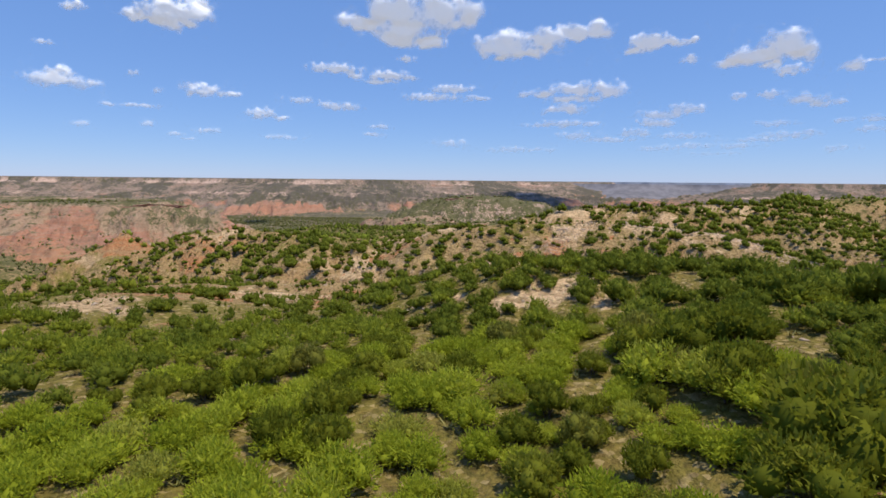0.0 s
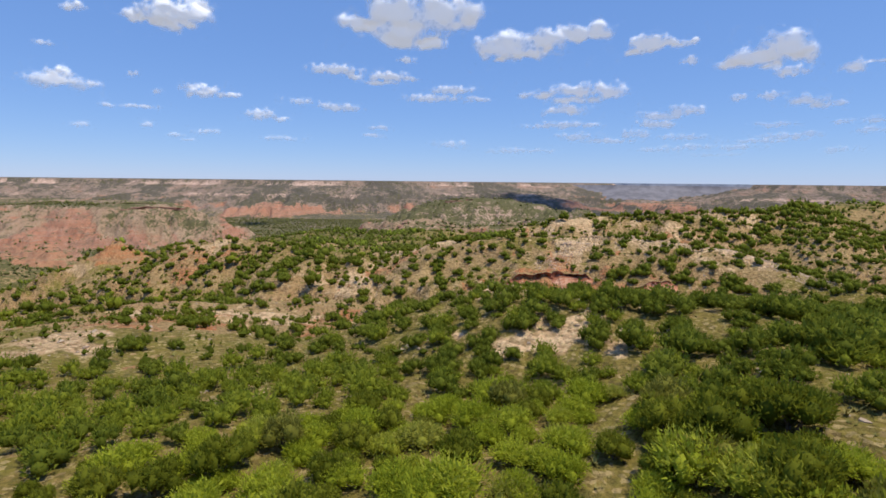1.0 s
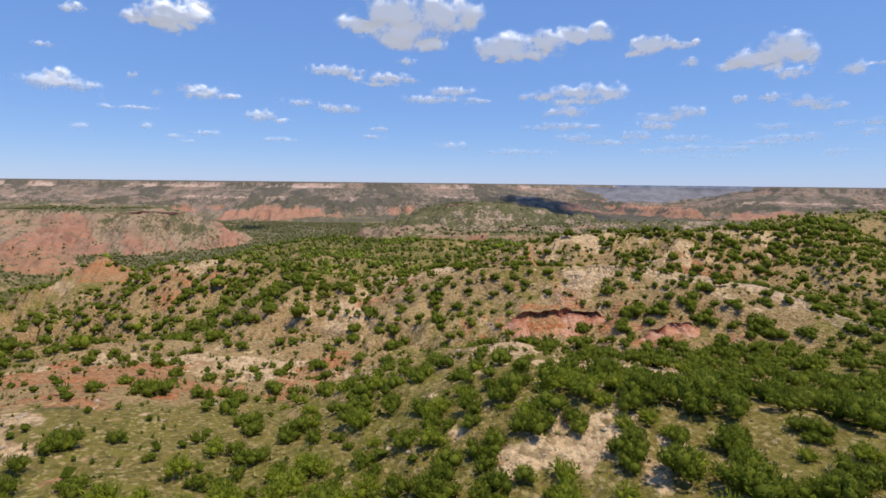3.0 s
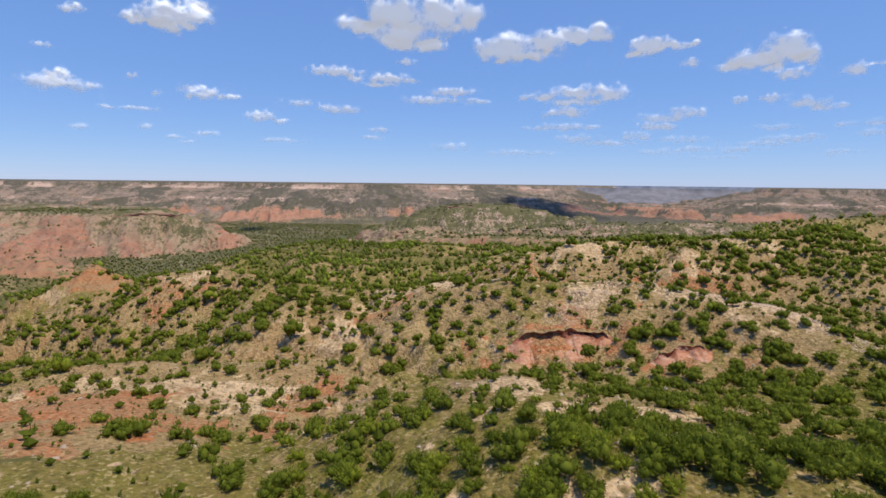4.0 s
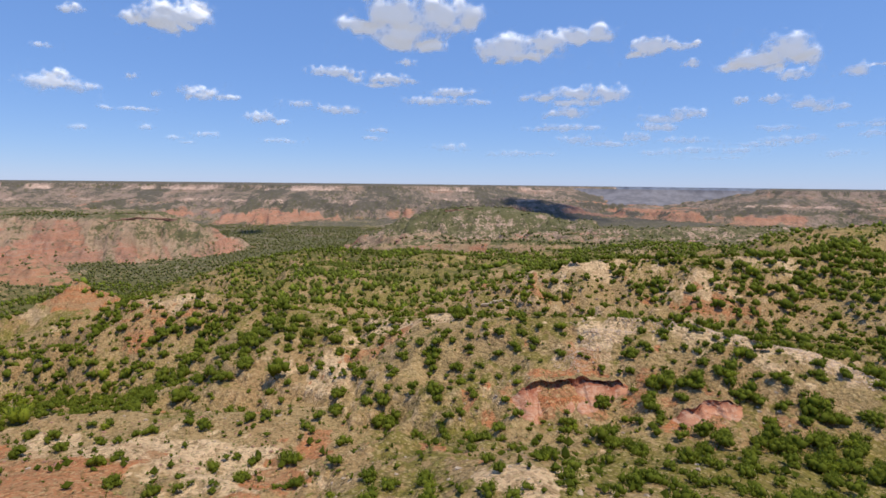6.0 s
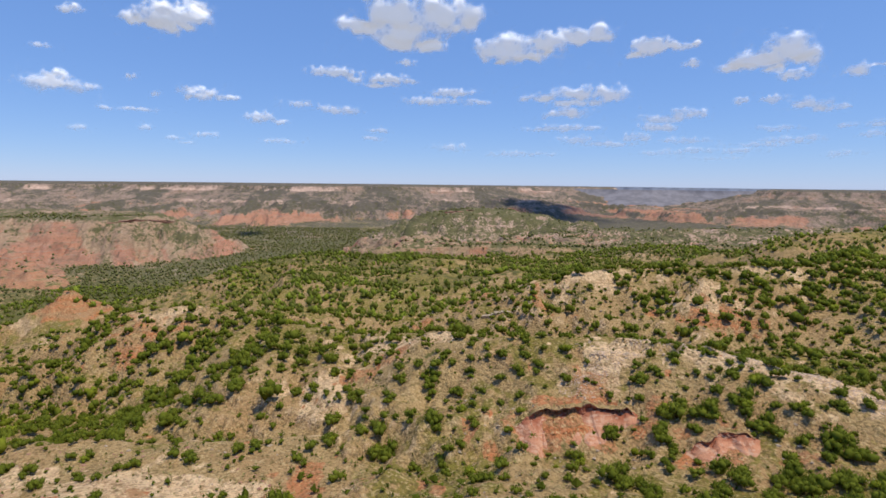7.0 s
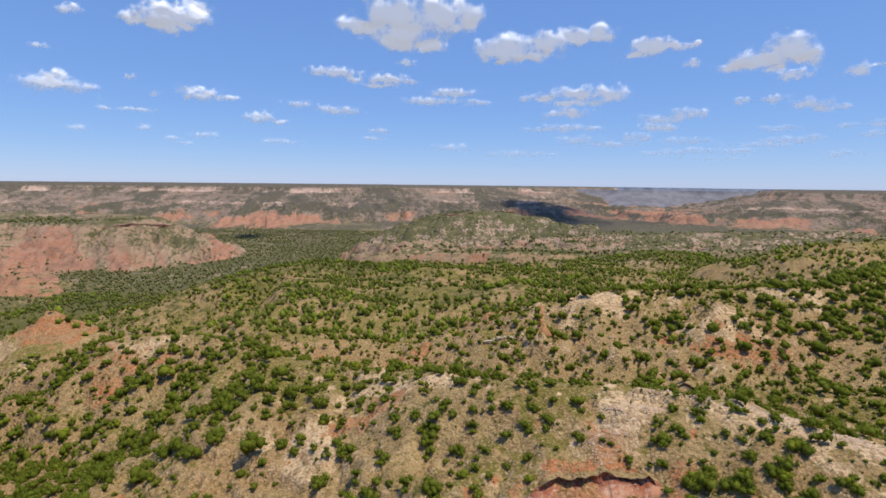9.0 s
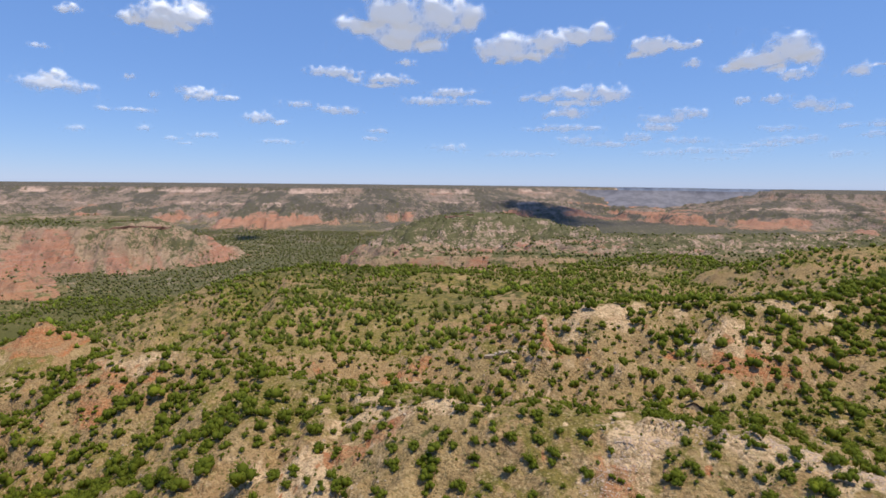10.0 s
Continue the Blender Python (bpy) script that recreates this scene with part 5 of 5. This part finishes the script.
make_cloud(40, (38.1, 4.65, 1.34, 0.33))
make_cloud(41, (35.97, 5.54, 0.71, 0.24))
make_cloud(42, (38.39, 5.53, 0.96, 0.33))
make_cloud(43, (26.25, 2.94, 2.43, 0.22))
make_cloud(44, (-3.9, 12.31, 0.82, 0.41))
make_cloud(45, (-35.64, 11.18, 1.02, 0.24))
make_cloud(46, (28.32, 3.53, 2.34, 0.27))


def overhead_cloud(x, y, half_x, half_y, seed):
    """A cloud high above the canyon, out towards the sun from the patch of ground that it shades."""
    high = 1500.0
    px, py = x + sun_way.x / sun_way.z * high, y + sun_way.y / sun_way.z * high
    n = 44
    u, v = np.meshgrid(np.linspace(-1.3, 1.3, n), np.linspace(-1.3, 1.3, n))
    dens = np.clip(1.25 * (1 - np.hypot(u, v)) + 0.6 * fbm(u, v, 0.6, 4, 700 + seed), 0, 1) * ramp(1.3, 1.05, np.maximum(np.abs(u), np.abs(v)))
    p = np.stack([px + u * half_x, py + v * half_y, high + 60 * np.sqrt(dens)], -1)
    i = np.arange(n - 1)[:, None] * n + np.arange(n - 1)[None, :]
    quads = np.stack([i, i + 1, i + n + 1, i + n], -1).reshape(-1, 4)
    me = fill_mesh("cloud", p.reshape(-1, 3), quads, CLOUD, True, (("puff", "FLOAT", dens.ravel()),))
    tagged(new("cloud", me), "white fair-weather cloud that shades the canyon floor", "cloud", "clouds over the canyon")


overhead_cloud(440, 1950, 290, 440, 1)
overhead_cloud(-400, 1260, 50, 60, 2)


# ---- ledges of rock, each of loose slabs ----
def slab_mesh(seed, mat):
    r = np.random.default_rng(seed)
    bm = bmesh.new()
    bmesh.ops.create_cube(bm, size=1.0)
    bmesh.ops.subdivide_edges(bm, edges=[e for e in bm.edges if abs((e.verts[0].co - e.verts[1].co).x) > 0.5], cuts=1)
    for v in bm.verts:
        v.co += Vector(r.uniform(-0.13, 0.13, 3))
    bmesh.ops.triangulate(bm, faces=bm.faces)
    me = bpy.data.meshes.new("slab")
    bm.to_mesh(me)
    bm.free()
    me.materials.append(mat)
    return me


PALE_SLABS = [slab_mesh(400 + n, STONE) for n in range(4)]
RED_SLABS = [slab_mesh(410 + n, RED_STONE) for n in range(4)]


def rock_ledge(a, b, high, step, slabs, label, seed, layers=2):
    """An overhanging ledge along the line a to b, layers of slabs high."""
    r = random.Random(seed)
    a, b = Vector(a), Vector(b)
    way = (b - a).normalized()
    front = Vector((way.y, -way.x))
    mid = (a + b) / 2
    base = land(np.array([mid.x]), np.array([mid.y]))[0][0]
    thing = tagged(new("rock_ledge"), label, "rock ledge", "rock ledges on the slopes")
    thing.location = (mid.x, mid.y, base)
    count = max(3, int((b - a).length / step))
    for n in range(count):
        for layer in range(layers):
            if r.random() < 0.12:
                continue
            p = a + (b - a) * ((n + 0.5 + r.uniform(-0.2, 0.2)) / count) + front * r.uniform(-0.2, 0.2) * high
            back = p - front * 1.4
            z = land(np.array([back.x]), np.array([back.y]))[0][0]
            ob = new("slab", r.choice(slabs))
            ob.parent = thing
            ob.location = (p.x - mid.x, p.y - mid.y, z - base - high * 0.4 - layer * high * 0.62)
            ob.rotation_euler = (r.uniform(-0.1, 0.1), r.uniform(-0.12, 0.12), math.atan2(way.y, way.x) + r.uniform(-0.09, 0.09))
            ob.scale = (step * r.uniform(1.2, 2.0), high * r.uniform(1.5, 2.2), high * r.uniform(0.4, 0.75))
    return thing


def bank_material(name, top, face, fan, pale):
    """Soil on the lip, the broken face with its beds and streaks, then the fan of debris."""
    m, nt, bsdf = material(name)
    pos = nt.nodes.new("ShaderNodeNewGeometry").outputs["Position"]
    level = nt.nodes.new("ShaderNodeAttribute")
    level.attribute_name = "level"
    wob = math_node(nt, "MULTIPLY_ADD", noise_tex(nt, pos, 0.9, 5, 0.7), 0.24, -0.12)
    v = math_node(nt, "ADD", level.outputs["Fac"], wob)
    colour = mix(nt, span(nt, v, 0.16, 0.22), top, face)
    colour = mix(nt, span(nt, v, 0.42, 0.58), colour, fan)
    for scales, amount, tone in (((0.15, 0.15, 2.6), 0.65, pale), ((1.3, 1.3, 0.12), 0.5, face)):
        flat = nt.nodes.new("ShaderNodeVectorMath")
        flat.operation = "MULTIPLY"
        nt.links.new(pos, flat.inputs[0])
        flat.inputs[1].default_value = scales
        colour = mix(nt, math_node(nt, "MULTIPLY", span(nt, noise_tex(nt, flat.outputs[0], 1.0, 5, 0.7), 0.5, 0.64), amount), colour, tone)
    chips = node(nt, "ShaderNodeTexVoronoi", Scale=2.2)
    nt.links.new(pos, chips.inputs["Vector"])
    each = nt.nodes.new("ShaderNodeSeparateColor")
    nt.links.new(chips.outputs["Color"], each.inputs[0])
    colour = mix(nt, math_node(nt, "MULTIPLY", span(nt, each.outputs[0], 0.75, 0.95), 0.5), colour, pale)
    nt.links.new(colour, bsdf.inputs["Base Color"])
    bsdf.inputs["Roughness"].default_value = 0.95
    bsdf.inputs["Specular IOR Level"].default_value = 0.05
    bump = nt.nodes.new("ShaderNodeBump")
    bump.inputs["Strength"].default_value, bump.inputs["Distance"].default_value = 0.8, 0.25
    nt.links.new(noise_tex(nt, pos, 1.8, 6, 0.7), bump.inputs["Height"])
    nt.links.new(bump.outputs[0], bsdf.inputs["Normal"])
    return m


RED_BANK = bank_material("red_bank", (0.42, 0.285, 0.185), (0.30, 0.105, 0.060), (0.48, 0.225, 0.130), (0.54, 0.36, 0.25))
GREY_BANK = bank_material("grey_bank", (0.36, 0.26, 0.17), (0.17, 0.115, 0.075), (0.31, 0.225, 0.145), (0.40, 0.30, 0.20))


def broken_bank(line, under, fan, mat, label, seed):
    """A bank that has slumped along a line: a thin lip, a hollowed face under it and a gullied fan of debris in front."""
    a, b, drop, _ = line
    a, b = np.array(a, float), np.array(b, float)
    long = np.hypot(*(b - a))
    n = int(long / 0.22)
    u = np.linspace(-1.0, long + 1.0, n)
    way = (b - a) / long
    front = np.array([way[1], -way[0]])
    edge = a + way * u[:, None] + front * wander(u)[:, None]
    ends = ramp(-1.0, 4.0, u) * ramp(long + 1.0, long - 3.0, u)
    notch = 0.25 + 0.75 * ramp(-0.35, 0.35, vnoise(u / 5.3, u * 0 + seed, 31) + 0.5 * vnoise(u / 1.7, u * 0 + seed, 36) + 0.9 * (u / long - 0.45))
    back, reach = edge - front * 1.7, fan * (0.55 + 0.45 * vnoise(u / 6, u * 0 + seed, 32)) * (0.4 + 0.6 * ends) + 0.8
    toe = edge + front * reach[:, None]
    top, base = land(back[:, 0], back[:, 1])[0], land(toe[:, 0], toe[:, 1])[0]
    face = drop * ends * notch * 0.85
    hollow = under * ends * ramp(-0.2, 0.4, vnoise(u / 4.4, u * 0 + 2 * seed, 33) + 1.1 * (u / long - 0.5))
    jag = 0.14 * vnoise(u / 0.5, u * 0 + seed, 34) + 0.22 * vnoise(u / 1.9, u * 0 + seed, 37)
    rows = [(-1.7 + 0 * u, top - 0.12, 0.0), (-0.8 + jag, top + 0.05, 0.05), (0.15 + 1.6 * jag, top - 0.02 + jag * 0.6, 0.14), (0.10 + 1.6 * jag, top - 0.16 + jag * 0.4, 0.22),
            (-hollow + jag, top - 0.42 * face - 0.15, 0.28), (-0.7 * hollow - jag, top - 0.75 * face - 0.15, 0.34), (0.2 + jag, top - face - 0.2, 0.42)]
    for k in range(1, 9):
        t = k / 8
        flute = 0.5 * (rills(u, u * 0 + 0.12 * k, 2.6, 3, seed + 3) - 0.4) * math.sin(math.pi * t) * ends
        rows.append((0.2 + (reach - 0.2) * t, (top - face - 0.2) * (1 - t) ** 1.35 + base * (1 - (1 - t) ** 1.35) + flute + 0.1 * (1 - t) - 0.22 * t, 0.42 + 0.58 * t))
    vs = []
    for k, (out, z, _) in enumerate(rows):
        p = edge + front * out[:, None] + way * (0.2 * vnoise(u / 0.7, u * 0 + k, 35))[:, None]
        slope = land(p[:, 0], p[:, 1])[0] - 0.12
        blend = np.clip(ends * 1.6, 0, 1)
        vs.append(np.column_stack([p, z * blend + slope * (1 - blend)]))
    lv = [np.full(n, level) for _, _, level in rows]
    i = np.arange(len(rows) - 1)[:, None] * n + np.arange(n - 1)[None, :]
    quads = np.stack([i, i + n, i + n + 1, i + 1], -1).reshape(-1, 4)
    soil = np.tile((0.1, 0.3, 0.25, 0.0), (n * len(rows), 1))
    me = fill_mesh("broken_bank", np.concatenate(vs), quads, mat, False, (("level", "FLOAT", np.concatenate(lv)), ("cover", "FLOAT_COLOR", soil)))
    # the soil runs on over the lip
    me.materials.append(EARTH)
    me.polygons.foreach_set("material_index", np.repeat(np.arange(len(rows) - 1) < 2, n - 1).astype(np.int32))
    return tagged(new("broken_bank", me), label, "bank", "broken banks on the slopes")


RED_LABEL, PALE_LABEL = "crumbling red clay bank with a dark overhanging lip", "grey-tan sandstone ledge jutting from a scrubby slope"
broken_bank(RED_BANK_LINE, 1.4, 8.5, RED_BANK, RED_LABEL, 1)
broken_bank(LOW_BANK_LINE, 0.8, 6.0, RED_BANK, RED_LABEL, 2)
broken_bank(GULLY_LEDGE_LINE, 1.4, 2.5, GREY_BANK, "dark undercut sandstone ledge beside a gully", 4)
rock_ledge((17, 231), (33, 229), 0.9, 1.9, PALE_SLABS, PALE_LABEL, 7)
rock_ledge((-62, 728), (34, 676), 4.0, 7.0, RED_SLABS, "dark red cliff band round a mesa top", 10)
rock_ledge((10, 1130), (60, 1138), 4.0, 9.0, RED_SLABS, "dark red cliff band round a mesa top", 11)
rock_ledge((-520, 878), (-440, 926), 3.0, 9.0, RED_SLABS, "dark red cliff band round a mesa top", 12)


# ---- loose stones and dry tufts ----
def strew(name, count, x0, x1, y0, y1, seed, low, high, verts, faces, mat, label, category, keep):
    r = np.random.default_rng(seed)
    x, y = r.uniform(x0, x1, count), r.uniform(y0, y1, count)
    go = (np.abs(x) < 0.9 * (y + 42) + 8) & keep(x, y, r)
    x, y = x[go], y[go]
    z = land(x, y)[0]
    n = len(x)
    size = low + (high - low) * r.random((n, 1, 1)) ** 2.5
    turn = r.uniform(0, 6.28, n)
    c, s = np.cos(turn)[:, None], np.sin(turn)[:, None]
    shape = verts[None] * (1 + 0.25 * r.standard_normal((n, len(verts), 1))) * size
    px = c * shape[..., 0] - s * shape[..., 1] + x[:, None]
    py = s * shape[..., 0] + c * shape[..., 1] + y[:, None]
    pz = shape[..., 2] + z[:, None]
    f = (faces[None] + (len(verts) * np.arange(n))[:, None, None]).reshape(-1, 3)
    me = fill_mesh(name, np.stack([px, py, pz], -1).reshape(-1, 3), f, mat, False)
    tagged(new(name, me), label, category, kind="stuff")


SHRUB, SHRUB_F, _ = crown("juniper", 11, 0.36, 1, OCTA_V, OCTA_F, 1.2, 0.2, 1.9)
FLAT_STONE = ICO_V * np.array([1.0, 0.75, 0.55])
BLADES = []
for k in range(7):
    t = 2.4 * k
    out = 0.55 + 0.3 * (k % 3)
    BLADES += [(0.14 * math.cos(t + 1.57), 0.14 * math.sin(t + 1.57), 0), (-0.14 * math.cos(t + 1.57), -0.14 * math.sin(t + 1.57), 0), (out * math.cos(t), out * math.sin(t), 0.75 + 0.25 * (k % 2))]
BLADES = np.array(BLADES)
BLADE_F = np.arange(21).reshape(7, 3)


def stony(x, y, r):
    lumps = fbm(x, y, 11, 3, 501)
    return (lumps > 0.25) | (bare(x, y) & (x > -20) & (r.random(len(x)) < 0.5))


PINK_STONE = plain_material("pink_sandstone", (0.56, 0.42, 0.32), (0.42, 0.29, 0.21), 1.2)
strew("scattered_stones", 9000, -150, 180, 20, 260, 61, 0.10, 0.5, FLAT_STONE, ICO_F, STONE, "pale sandstone rubble strewn over the slopes", "stones", stony)
def on_rubble(x, y, r):
    return band(x, y, [(27, 136), (36, 143), (46, 143), (56, 139), (67, 128), (78, 114)], 3.2) + 0.7 * band(x, y, [(-166, 268), (-160, 262)], 9) > r.random(len(x))


strew("ridge_rubble", 30000, 20, 84, 108, 152, 65, 0.05, 0.30, OCTA_V * np.array([1.0, 0.8, 0.45]), OCTA_F, PINK_STONE, "pinkish white rubble along the crest of the ridge", "stones", on_rubble)
strew("red_stones", 900, -80, 60, 95, 140, 62, 0.10, 0.5, FLAT_STONE, ICO_F, RED_STONE, "red sandstone rubble below the broken banks", "stones", lambda x, y, r: bare(x, y))
strew("low_scrub", 9000, -170, 190, 60, 262, 64, 0.15, 0.6, SHRUB, SHRUB_F, JUNIPER, "small dark green scrub on the stony slopes", "scrub", lambda x, y, r: (fbm(x, y, 20, 3, 503) > -0.35) & ~(bare(x, y) & (x < -140)))
strew("dry_grass", 9000, -100, 110, 10, 150, 63, 0.2, 0.6, BLADES, BLADE_F, STRAW, "tufts of dry yellow-green grass between the bushes", "grass", lambda x, y, r: fbm(x, y, 9, 2, 502) > -0.1)
